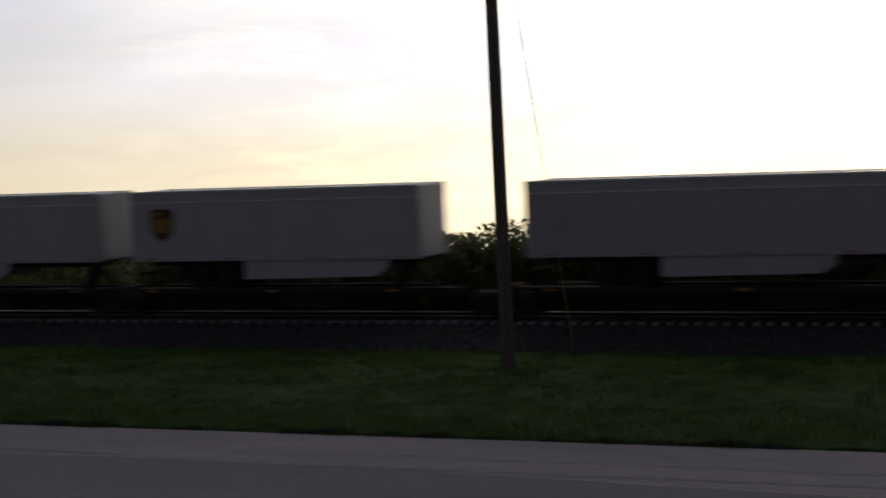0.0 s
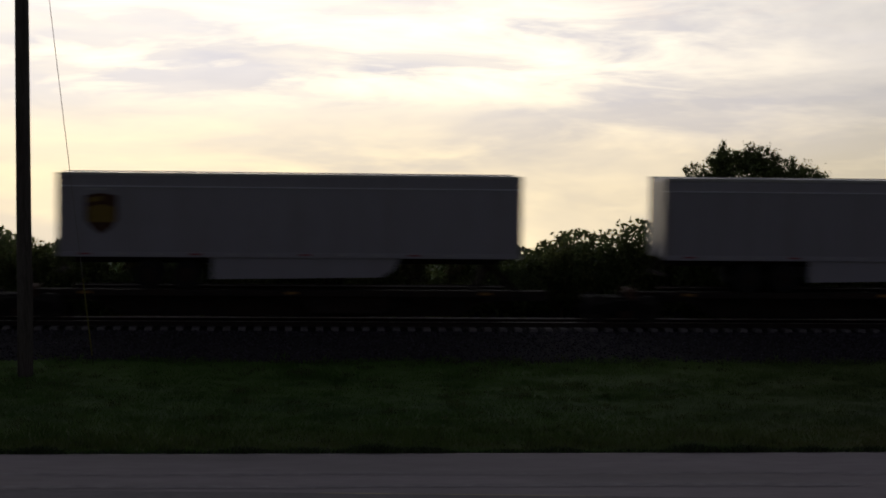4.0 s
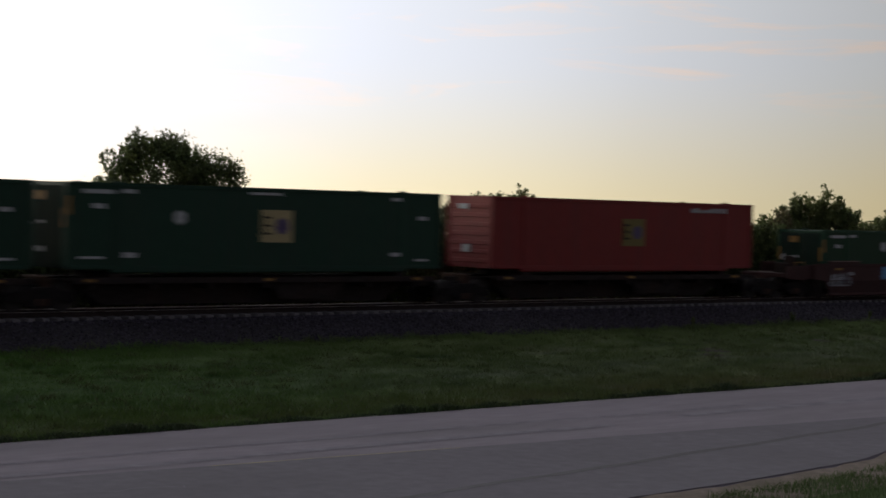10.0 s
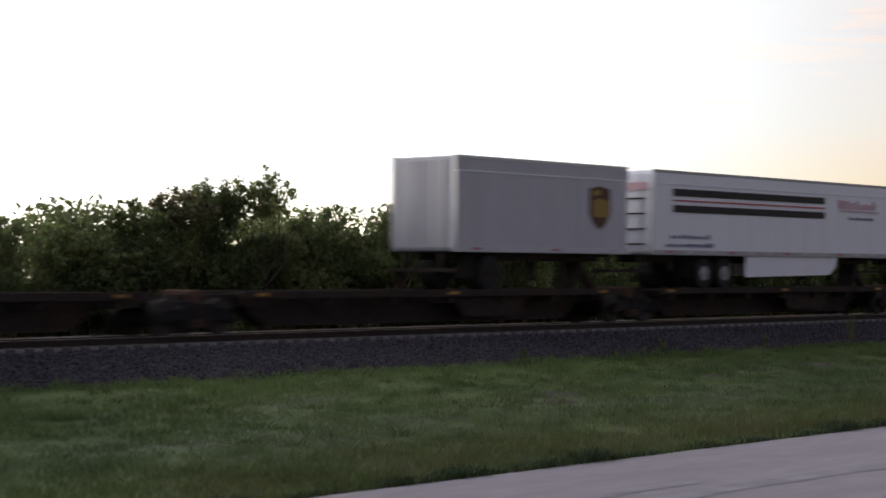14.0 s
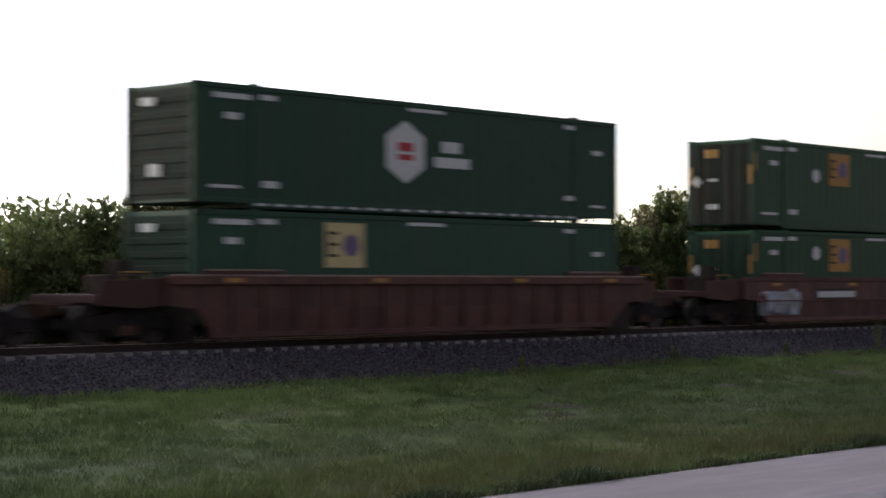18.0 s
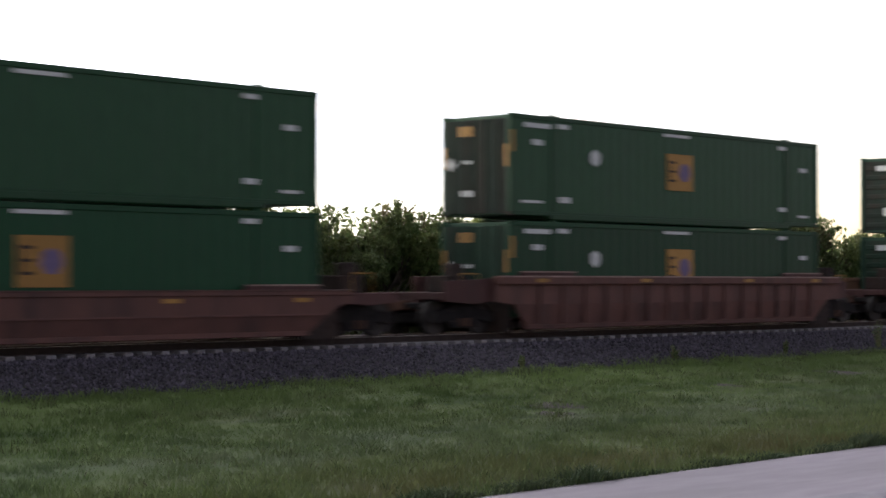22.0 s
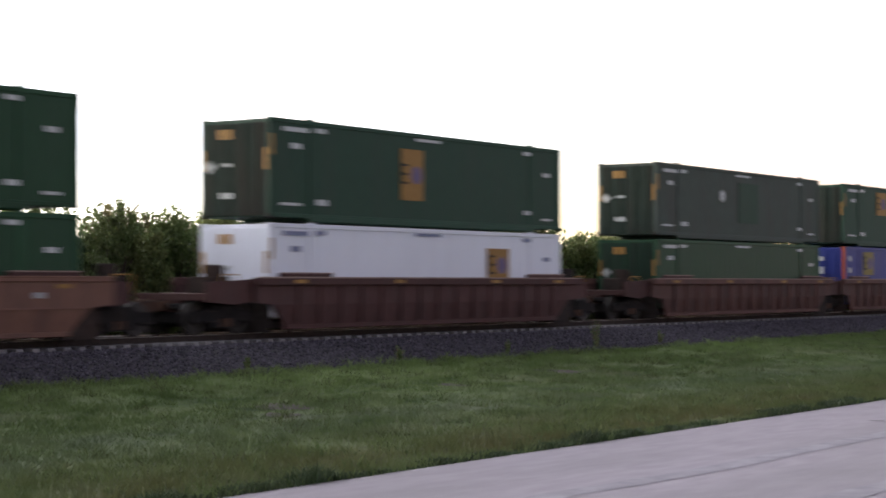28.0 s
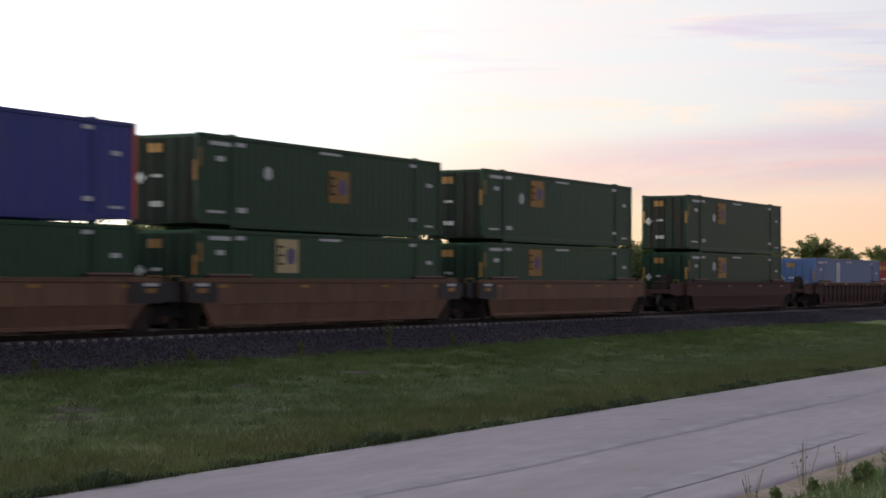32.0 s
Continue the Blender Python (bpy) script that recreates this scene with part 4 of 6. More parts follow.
LEAF_RUST = leaf_material("reddish_leaves", (0.165, 0.155, 0.075), 0.3, 0.5, 0.25)
SHOOTS = [shoot_mesh("crown", 60 + k, (LEAF, LEAF_PALE, LEAF, LEAF_RUST, LEAF, LEAF_PALE)[k], 15 + 3 * (k % 3)) for k in range(6)]
TREE_CROWNS = [crown_mesh("crown", 30 + k, 400, 24, LEAF, 0.95, 0.55) for k in range(3)]


def trunk_mesh(seed):
    rnd = random.Random(seed)
    bm = bmesh.new()
    rod(bm, (0, 0, -0.3), (0.04, 0.02, 1.0), 0.13, 0.09, 9)
    for k in range(8):
        a, s = rnd.uniform(0, math.tau), rnd.uniform(0.35, 0.95)
        z0 = rnd.uniform(0.55, 1.0)
        mid = Vector((math.cos(a) * 0.35, math.sin(a) * 0.35, z0 + 0.4 * s))
        rod(bm, (0.03, 0.02, z0), mid, 0.055, 0.035, 6)
        for _ in range(3):
            tip = mid + Vector((rnd.uniform(-0.4, 0.4), rnd.uniform(-0.4, 0.4), rnd.uniform(0.15, 0.75)))
            rod(bm, mid, tip, 0.026, 0.008, 5)
    return to_mesh("trunk", bm, M["bark"])


TRUNKS = [trunk_mesh(40 + k) for k in range(3)]


def tree(x, y, top, width, seed, label, kind_name="tree", low=0.9):
    """A broad tree or bush: trunk with limbs, and a cluster of overlapping leafy crowns under an uneven top."""
    rnd = random.Random(seed)
    base = ground_height(x, y)
    t = tagged(new(kind_name), label, "tree" if kind_name == "tree" else "bush", "trees behind the track")
    t.location = (x, y, base)
    h = top - base
    tr = put("trunk", TRUNKS[seed % 3], t)
    tr.scale = (h * 0.3, h * 0.3, h * 0.42)
    if kind_name == "bush":
        # loose tops over a denser skirt
        dense = min(h - 0.8, 3.7)
        for k in range(2):
            dx = (0, rnd.choice((-0.45, 0.45)))[k] * width + rnd.uniform(-0.1, 0.1) * width
            r = rnd.uniform(0.34, 0.48) * width
            up = h - (0, 0.6)[k] * rnd.uniform(0.4, 1.3)
            rz = max(rnd.uniform(0.85, 1.1), (up - dense) * 0.62)
            c = put("crown", SHOOTS[(seed * 5 + k) % 6], t, (dx, rnd.uniform(-0.3, 0.3), up - rz * 0.98), turn=rnd.uniform(0, 6))
            c.scale = (r, r * 0.9, rz)
        h = dense
    else:
        # spiky leafy boughs that break the round outline
        bough = random.Random(seed + 100)
        for k in range(9):
            a = -0.2 + (math.pi + 0.4) * k / 8
            r = bough.uniform(0.16, 0.24) * width
            dx, up = math.cos(a) * 0.58 * width, h - 0.1 - 1.9 * abs(math.cos(a)) ** 3 + bough.uniform(-0.3, 0.05)
            c = put("crown", SHOOTS[(0, 2, 4)[k % 3]], t, (dx, bough.uniform(-0.5, 0.5), up - r), turn=bough.uniform(0, 6))
            c.scale = (r, r, r * 1.2)
        h -= 0.25
    n = 8 if kind_name == "tree" else 4
    for k in range(n):
        r = (0.5 if k == 0 and kind_name == "tree" else rnd.uniform(0.34, 0.44)) * width
        rz = min(r * rnd.uniform(0.8, 1.0), (h - low) / 2)
        if k == 0:
            dx, dy, z = 0, 0, h - rz
        elif k < 3:
            dx, dy, z = (-1, 1)[k % 2] * rnd.uniform(0.3, 0.5) * width, rnd.uniform(-0.2, 0.2) * width, h - rz - rnd.uniform(0.1, 0.35) * (h - low)
        else:
            dx, dy, z = rnd.uniform(-0.5, 0.5) * width, rnd.uniform(-0.25, 0.2) * width, low + rz + rnd.uniform(0, 0.2) * (h - low)
        c = put("crown", CROWNS[(seed + k) % 6] if kind_name == "bush" else TREE_CROWNS[k % 3], t, (dx, dy, z), turn=rnd.uniform(0, 6))
        c.scale = (r, r * 0.9, rz)
    return t


BUSH_LABELS = ("dense dark green bush behind the railway track", "leafy wild bush with ragged outline behind the track", "tangled green shrub in the hedge beyond the rails")
HEDGE_A = ((-30, 4.6), (-26.5, 4.3), (-23.5, 4.6), (-20.8, 4.6), (-18.4, 4.5), (-16.4, 4.15), (-14.6, 4.3), (-12.0, 4.1), (-9.2, 4.05), (-7.6, 3.6), (-6.2, 4.2), (-4.8, 4.9), (-3.4, 5.5), (-1.8, 5.4), (-0.4, 5.0), (2.4, 4.0), (5.2, 3.9),
           (8.0, 4.1), (10.6, 4.5), (13.0, 4.3), (16.2, 4.3), (18.6, 4.5), (20.6, 4.0), (22.4, 4.1))
HEDGE_B = ((24.4, 4.75), (26.8, 4.45), (28.8, 5.15), (30.6, 5.6), (32.0, 5.95), (33.5, 6.25), (35.5, 5.35), (37.3, 4.85), (39.0, 5.4), (40.4, 5.5), (42.4, 5.4), (44.4, 5.6), (46.2, 5.2), (48.2, 4.75), (50.6, 5.25), (52.6, 5.7),
           (54.2, 6.5), (55.8, 6.85), (57.4, 6.3), (59.2, 5.9), (61.2, 5.65), (63.1, 6.1), (65.2, 5.8), (67.2, 5.1), (69.4, 5.3), (72, 5.3), (75, 5.4), (80, 5.5), (85, 5.6), (91, 5.6), (98, 5.8), (106, 5.9), (115, 6.1), (125, 6.4), (136, 6.8),
           (148, 7.1), (160, 6.6), (174, 6.8))


def build_trees():
    k = 0
    for x, top in HEDGE_A + HEDGE_B:
        y = 39.2 + 0.5 * math.sin(k * 2.1) + (4.5 if x > 120 else 0)
        tree(x, y, top - (0.12 if x > 24 else 0.05), 2.65 + 0.3 * math.sin(k * 1.7) + (2.6 if x > 70 else 0), k, BUSH_LABELS[k % 3], "bush", 0.3)
        k += 1
    for x, top in ((-24, 4.2), (-13, 3.9), (-1, 4.4), (9, 4.0), (20, 4.4), (29, 5.0), (37, 5.0), (47, 5.0), (58, 5.5), (66, 5.2), (78, 5.2), (90, 5.4)):
        tree(x, 42.5, top, 3.6, k, BUSH_LABELS[k % 3], "bush", 0.2)
        k += 1
    tree(14.95, 38.3, 7.95, 3.85, 3, "tall round-crowned dark tree standing above the passing trailers", "tree", 1.6)
    # low growth that closes the hedge at its foot
    rng = np.random.default_rng(12)
    n = 190000
    x, y = rng.uniform(-45, 135, n), rng.normal(41.2, 1.3, n)
    z = 1.1 + rng.uniform(0, 1, n) ** 1.05 * (2.9 + 0.4 * np.sin(x * 0.7) + 0.25 * np.sin(x * 2.3) + 0.7 * (x > 24))
    p = np.stack([x, np.clip(y, 38.6, 45), z], -1)
    t = rng.normal(0, 1, (n, 3))
    t /= np.linalg.norm(t, axis=1)[:, None]
    w = np.cross(t, rng.normal(0, 1, (n, 3)))
    w /= np.linalg.norm(w, axis=1)[:, None]
    s = rng.uniform(0.07, 0.16, n)[:, None]
    v = np.stack([p - t * s, p + w * s * 0.5, p + t * s, p - w * s * 0.5], 1).reshape(-1, 3)
    tagged(new("undergrowth", raw_mesh("undergrowth", v, np.arange(4 * n).reshape(-1, 4), LEAF)), "dark tangled undergrowth along the foot of the hedge", "undergrowth", kind="stuff")


build_trees()


def weed(x, y, h, seed, leafy=True, z=None):
    rnd = random.Random(seed)
    w = tagged(new("weed"), "tall green weed with leafy stems on the verge" if leafy else "dry thin weed stalks on the sandy road edge", "weed", "weeds on the verge")
    w.location = (x, y, ground_height(x, y) if z is None else z)
    bm = bmesh.new()
    leaves = []
    for _ in range(14 if leafy else 7):
        a, r = rnd.uniform(0, math.tau), rnd.uniform(0.05, 0.32) * h
        tip = Vector((math.cos(a) * r, math.sin(a) * r, h * rnd.uniform(0.55, 1.0)))
        rod(bm, (math.cos(a) * 0.03, math.sin(a) * 0.03, -0.02), tip, 0.006, 0.003, 4)
        for q in range(16 if leafy else 5):
            leaves.append(tip * rnd.uniform(0.2, 1.0) + Vector((rnd.uniform(-1, 1), rnd.uniform(-1, 1), rnd.uniform(-1, 1))) * 0.07 * h)
    tagged(part("stalk", bm, M["stalk"], w), "thin dry stems", kind="stuff")
    p = np.array(leaves)
    rng = np.random.default_rng(seed)
    t = rng.normal(0, 1, p.shape)
    t /= np.linalg.norm(t, axis=1)[:, None]
    u = np.cross(t, rng.normal(0, 1, p.shape))
    u /= np.linalg.norm(u, axis=1)[:, None]
    s = rng.uniform(0.02, 0.06, len(p))[:, None] * (1.0 if leafy else 0.5)
    v = np.stack([p - t * s, p + u * s * 0.4, p + t * s, p - u * s * 0.4], 1).reshape(-1, 3)
    tagged(put("foliage", raw_mesh("foliage", v, np.arange(len(v)).reshape(-1, 4), WEED), w), "small narrow green leaves", kind="stuff")


WEEDS = ((51.9, 29.3, 1.0, 1), (40.5, 29.1, 0.5, 1), (46.2, 29.2, 0.45, 1), (56.5, 29.4, 0.5, 1), (34, 29.0, 0.4, 1), (27.5, 6.8, 0.7, 1), (28.4, 6.7, 0.85, 1), (29.2, 6.8, 0.8, 1), (25.3, 7.55, 0.8, 0), (27.0, 7.5, 0.5, 0), (24.6, 7.2, 0.3, 1),
         (26.2, 6.9, 0.45, 1), (25.4, 6.8, 0.4, 1), (23.4, 7.7, 0.5, 0), (23.2, 7.3, 0.3, 1), (12.0, 4.1, 0.4, 1), (10.6, 3.8, 0.3, 1))
for k, (wx, wy, wh, leafy) in enumerate(WEEDS):
    weed(wx, wy, wh, 60 + k, bool(leafy))


def build_pole():
    x, y = -9.94, 26.5
    z = ground_height(x, y)
    pole = tagged(new("utility_pole"), "weathered dark wooden utility pole standing in the grass", "utility pole")
    pole.location = (x, y, z)
    bm = bmesh.new()
    rod(bm, (0.0, 0, -0.5), (-0.16, 0, 19.5), 0.235, 0.18, 20)
    for v in bm.verts:
        v.co.x += 0.008 * noise.noise(v.co * 3)
    shaft = part("shaft", bm, M["wood"], pole)
    bm = bmesh.new()
    rod(bm, (0.2, -0.05, 0.0), (0.2, -0.05, 3.2), 0.035, seg=8)
    part("cable_duct", bm, M["wood"], pole)
    bm = bmesh.new()
    rod(bm, (-0.15, 0.0, 18.4), (1.8, 1.4, 0.55), 0.011, seg=6)
    guy = part("guy_wire", bm, M["wire"], pole, "thin galvanised guy wire")
    bm = bmesh.new()
    d = Vector((1.95, 1.4, -17.85)).normalized()
    foot = Vector((1.8, 1.4, 0.55))
    rod(bm, foot - d * 2.3, foot + d * 0.1, 0.022, seg=8)
    part("guy_guard", bm, M["guard"], guy, "yellow plastic guard on the wire")
    bm = bmesh.new()
    rod(bm, foot, foot + d * 0.75, 0.014, seg=6)
    part("anchor_rod", bm, M["steel"], guy)


build_pole()


# ---- the train ----
MOVING = []


def rolling(name, label, category, group, s, z):
    """A thing that travels with the train: an empty at its base, s metres along the track at the start."""
    t = tagged(new(name), label, category, group)
    t.location = (s, TRACK, z)
    MOVING.append((t, s, z))
    return t


def skin(bm, L, H, y, depth, pitch):
    """One corrugated wall along x at y, bowed inward by depth."""
    sign = 1 if y < 0 else -1
    xs, x, k = [], 0.12, 0
    while x < L - 0.12:
        xs.append((x, 0 if k % 4 in (0, 1) else depth))
        x += pitch * (0.34 if k % 2 == 0 else 0.16)
        k += 1
    xs.append((L - 0.12, 0))
    rows_ = [(bm.verts.new((x, y + sign * d, 0.16)), bm.verts.new((x, y + sign * d, H - 0.12))) for x, d in xs]
    for a, b in zip(rows_, rows_[1:]):
        bm.faces.new((a[0], b[0], b[1], a[1]))


def container(s, z, paint, label, L=16.1, H=2.9, sign=0.333, sign_z=None, sign_mat="yellow", hexa=0.239, hexa_z=None, end="doors", post=None, deep=0.010, badge=False, bars=True, group="containers on the train", tall_sign=False):
    """A domestic freight container: walls, rails, posts, castings, doors with rods, and painted marks."""
    c = rolling("container", label, "container", group, s, z)
    m = M[paint]
    pm = M[post] if post else m
    em = (M["grime"] if z > 4 else M["grime_green"]) if paint.startswith("green") else m
    dims = "%.2f_%.2f_%.3f" % (L, H, deep)

    def body(bm):
        box(bm, 0.06, L - 0.06, -1.24, 1.24, 0.13, H - 0.03)
        box(bm, L / 2 - 6.2, L / 2 + 6.2, -1.2, 1.2, 0.04, 0.17)
        skin(bm, L, H, -1.272, deep, 0.45)
        skin(bm, L, H, 1.272, deep, 0.45)
    put("body", shared("body_" + dims, m, body), c)
    for y in (-1, 1):
        put("top_rail", shared("top_rail_" + dims, m, lambda bm: box(bm, 0.1, L - 0.1, -0.045, 0.045, -0.13, 0, 0.012)), c, (0, y * 1.255, H))
        put("bottom_rail", shared("bottom_rail_" + dims, m, lambda bm: (box(bm, L / 2 - 6.3, L / 2 + 6.3, -0.062, 0.062, 0, 0.2, 0.035), box(bm, 0.1, L - 0.1, -0.05, 0.05, 0.11, 0.24, 0.02))), c, (0, y * 1.25, 0.0))
        for x in (0.0, L):
            put("corner_post", shared("corner_post_%.2f" % H, pm, lambda bm: box(bm, -0.09, 0.09, -0.06, 0.06, 0.12, H - 0.12, 0.015)), c, (x + (0.09 if x == 0 else -0.09), y * 1.24, 0))
            for zz in (0.1, H - 0.12):
                put("corner_casting", shared("corner_casting", M["steel"] if zz < 1 else pm, lambda bm: box(bm, -0.1, 0.1, -0.085, 0.085, 0, 0.12, 0.012)), c, (x + (0.1 if x == 0 else -0.1), y * 1.215, zz))
        # lifting-frame posts 12.2 m apart
        for x in (L / 2 - 6.1, L / 2 + 6.1):
            put("lift_post", shared("lift_post_%.2f" % H, m, lambda bm: box(bm, -0.13, 0.13, -0.012, 0.02, 0.12, H - 0.02)), c, (x, y * 1.283 if y < 0 else 1.283, 0))
            put("lift_casting", shared("lift_casting", m, lambda bm: box(bm, -0.16, 0.16, -0.08, 0.08, 0, 0.07, 0.012)), c, (x, y * 1.2, H - 0.02))
    if end == "doors":
        for y in (-0.61, 0.61):
            door = put("door", shared("door_%.2f" % H, em, lambda bm: box(bm, -0.02, 0.03, -0.58, 0.58, 0.16, H - 0.14, 0.012)), c, (0.03, y, 0))
            for dy in (-0.27, 0.22):
                put("lock_rod", shared("lock_rod_%.2f" % H, em, lambda bm: rod(bm, (0, 0, 0.12), (0, 0, H - 0.1), 0.022, seg=6)), door, (-0.05, dy, 0))
        if not post:
            end_plate("end_sign", M["yellow"], 0.5, 0.28, c, (0.0, 0.35, H - 0.45), "end_sign", "orange rectangular mark on the door")
        for y in () if post else (-1.18, 1.18):
            end_plate("post_strip", M["yellow"], 0.11, 0.62, c, (-0.002, y, H * 0.6), "post_strip", "yellow strip on the corner post")
        if not post:
            plate("side_strip", M["yellow"], 0.12, 0.6, c, (0.1, -1.302, H * 0.74), "post_strip")
        disc_me = shared("end_hex", M["mark"], lambda bm: rod(bm, (-0.012, 0, 0), (0.0, 0, 0), 0.2, seg=4))
        if not post:
            put("end_placard", disc_me, c, (0.0, 0.9, H * 0.55 - 0.05), "white diamond-shaped placard on the door")
            end_plate("end_text", M["mark"], 0.42, 0.17, c, (0.0, 0.3, H * 0.25), "end_marking", "white lettering patch on the door")
            end_plate("end_text", M["mark"], 0.34, 0.10, c, (0.0, 0.3, H * 0.55), "end_marking")
    else:
        put("end_wall", shared("container_end_%.2f" % H, em, lambda bm: box(bm, -0.004, 0.02, -1.16, 1.16, 0.2, H - 0.14)), c, (0.05, 0, 0))
        for k in range(7):
            put("end_rib", shared("end_rib", em, lambda bm: box(bm, -0.03, 0.03, -1.12, 1.12, -0.09, 0.09, 0.025)), c, (0.04, 0, 0.4 + k * (H - 0.8) / 6))
        end_plate("end_text", M["mark"], 0.5, 0.2, c, (-0.03, 0.35, H - 0.42), "end_marking")
        end_plate("end_sign", M["mark"], 0.4, 0.3, c, (-0.03, 0.1, H * 0.3), "end_marking")
    for k in range(5):
        put("end_rib", shared("far_end_rib", m, lambda bm: box(bm, -0.03, 0.03, -1.12, 1.12, -0.12, 0.12, 0.025)), c, (L - 0.05, 0, 0.45 + k * (H - 0.9) / 4))
    y = -1.287
    sign_z = sign_z or (0.55 if 0.4 < sign < 0.6 else 0.72)
    hexa_z = hexa_z or (0.63 if 0.4 < sign < 0.6 else 0.74)
    if sign:
        w, h = (1.2, 1.6) if tall_sign else (1.35, 1.12)
        p = plate("sign", M[sign_mat], w, h, c, (sign * L, y, sign_z * H), "sign", "orange-yellow square sign with dark bars and a violet patch")
        for k in range(3):
            plate("sign_bar", M["ink"], 0.34, 0.07, p, (-0.42, -0.012, 0.3 - 0.28 * k), "sign_bar")
        plate("sign_stroke", M["ink"], 0.06, 0.66, p, (-0.55, -0.012, 0.03), "sign_bar")
        disc("sign_patch", M["violet"], 0.3, p, (0.22, -0.012, 0.0), 7, "sign_patch")
    if hexa:
        disc("placard", M["mark"], 0.25, c, (hexa * L, y, hexa_z * H), 6, "placard", "white hexagonal placard")
    if badge:
        b = disc("badge", M["mark"], 0.82, c, (0.44 * L, y, 0.55 * H), 6, "badge", "white six-sided badge with a red block")
        plate("badge_block", M["red_mark"], 0.56, 0.46, b, (0, -0.014, 0.02), "badge_block")
        plate("badge_line", M["mark"], 0.9, 0.08, b, (0, -0.02, -0.02), "badge_line")
        plate("badge_word", M["mark"], 0.7, 0.3, c, (0.44 * L + 1.75, y, 0.62 * H), "badge_word", "block of white lettering")
        plate("badge_word", M["mark"], 1.35, 0.28, c, (0.44 * L + 1.8, y, 0.48 * H), "badge_word", "block of white lettering")
        for k in range(20):
            plate("tape", M["mark"], 0.34, 0.06, c, (2.1 + 0.62 * k, -1.315, 0.1), "reflective_tape")
    if paint == "blue":
        plate("mid_square", M["mark"], 0.42, 0.42, c, (0.5 * L, y, 0.87 * H), "marking", "white square mark")
        for zz in (0.8, 0.6, 0.4):
            plate("side_square", M["mark"], 0.3, 0.24, c, (0.75, y, zz * H), "marking")
            end_plate("end_square", M["mark"], 0.34, 0.2 if zz != 0.6 else 0.34, c, (-0.002, -0.1, zz * H), "marking")
    if bars:
        ink = M["slate"] if paint == "white" else M["mark"]
        for fx, fz, w, h in ((0.075, 0.9, 1.15, 0.13), (0.145, 0.91, 0.5, 0.13), (0.075, 0.74, 0.45, 0.16), (0.49, 0.93, 1.35, 0.09), (0.15, 0.2, 0.5, 0.17), (0.06, 0.17, 0.9, 0.08), (0.86, 0.91, 0.45, 0.12),
                             (0.94, 0.68, 0.42, 0.14), (0.86, 0.22, 0.42, 0.14), (0.94, 0.15, 0.6, 0.08)):
            if paint != "blue" or fx > 0.8:
                plate("marking", ink, w, h, c, (fx * L, y, fz * H), "marking")
    return c


def side_frame(bm):
    prism(bm, [(-1.25, 0.36), (-1.12, 0.62), (-0.62, 0.7), (-0.45, 0.8), (0.45, 0.8), (0.62, 0.7), (1.12, 0.62), (1.25, 0.36), (0.98, 0.3), (0.66, 0.42), (0.5, 0.18), (-0.5, 0.18), (-0.66, 0.42), (-0.98, 0.3)], -0.07, 0.07)


def wheelset(bm):
    for y in (-0.7175, 0.7175):
        rod(bm, (0, y - 0.065, 0), (0, y + 0.065, 0), 0.46, seg=24)
        rod(bm, (0, y + (0.05 if y < 0 else -0.05), 0), (0, y + (0.09 if y < 0 else -0.09), 0), 0.485, seg=24)
        rod(bm, (0, y - 0.09, 0), (0, y + 0.09, 0), 0.13, seg=12)
    rod(bm, (0, -1.05, 0), (0, 1.05, 0), 0.08, seg=10)


def truck(car, x):
    """A four-wheel railway truck under car, its base on the rail head."""
    t = put("truck", shared("bolster", M["truck"], lambda bm: box(bm, -0.22, 0.22, -1.1, 1.1, 0.42, 0.78, 0.03)), car, (x, 0, RAIL), "grimy cast-steel truck")
    for y in (-1.0, 1.0):
        put("side_frame", shared("side_frame", M["truck"], side_frame), t, (0, y, 0))
        for k in (-0.12, 0.12):
            put("spring", shared("spring", M["rust"], lambda bm: rod(bm, (0, 0, 0.22), (0, 0, 0.44), 0.09, seg=8)), t, (k, y * 1.05, 0))
    put("brake_rigging", shared("brake_rigging", M["truck"], lambda bm: (box(bm, -1.15, 1.15, -0.5, 0.5, 0.3, 0.62, 0.05), box(bm, -1.3, 1.3, -0.6, 0.6, 0.7, 0.86, 0.03))), t)
    for dx in (-0.89, 0.89):
        put("wheelset", shared("wheelset", M["wheel"], wheelset), t, (dx, 0, 0.46))


def coupler(car, x, way):
    put("coupler", shared("coupler_%d" % way, M["rust"], lambda bm: (box(bm, 0 if way > 0 else -1.0, 1.0 if way > 0 else 0, -0.1, 0.1, 0.66, 0.92, 0.02), box(bm, way * 0.95 - 0.16, way * 0.95 + 0.16, -0.16, 0.18, 0.6, 0.98, 0.05))), car, (x, 0, RAIL))


def paint_on(car, outline, mat, lift, name="sprayed_glyph", parent=None, label=""):
    """A flat patch of paint that follows the sill's face and the rake of its lower plate. outline: (x, z) pairs."""
    bm = bmesh.new()
    bm.faces.new([bm.verts.new((x, 0, z)) for x, z in outline])
    bmesh.ops.bisect_plane(bm, geom=bm.verts[:] + bm.edges[:] + bm.faces[:], plane_co=(0, 0, 2.28), plane_no=(0, 0, 1))
    for v in bm.verts:
        v.co.y = -1.556 - lift + (max(0.0, 2.28 - v.co.z) / 0.66 * 0.12 if v.co.z < 2.28 else 0.0)
    return part(name, bm, M[mat], parent or car, label)


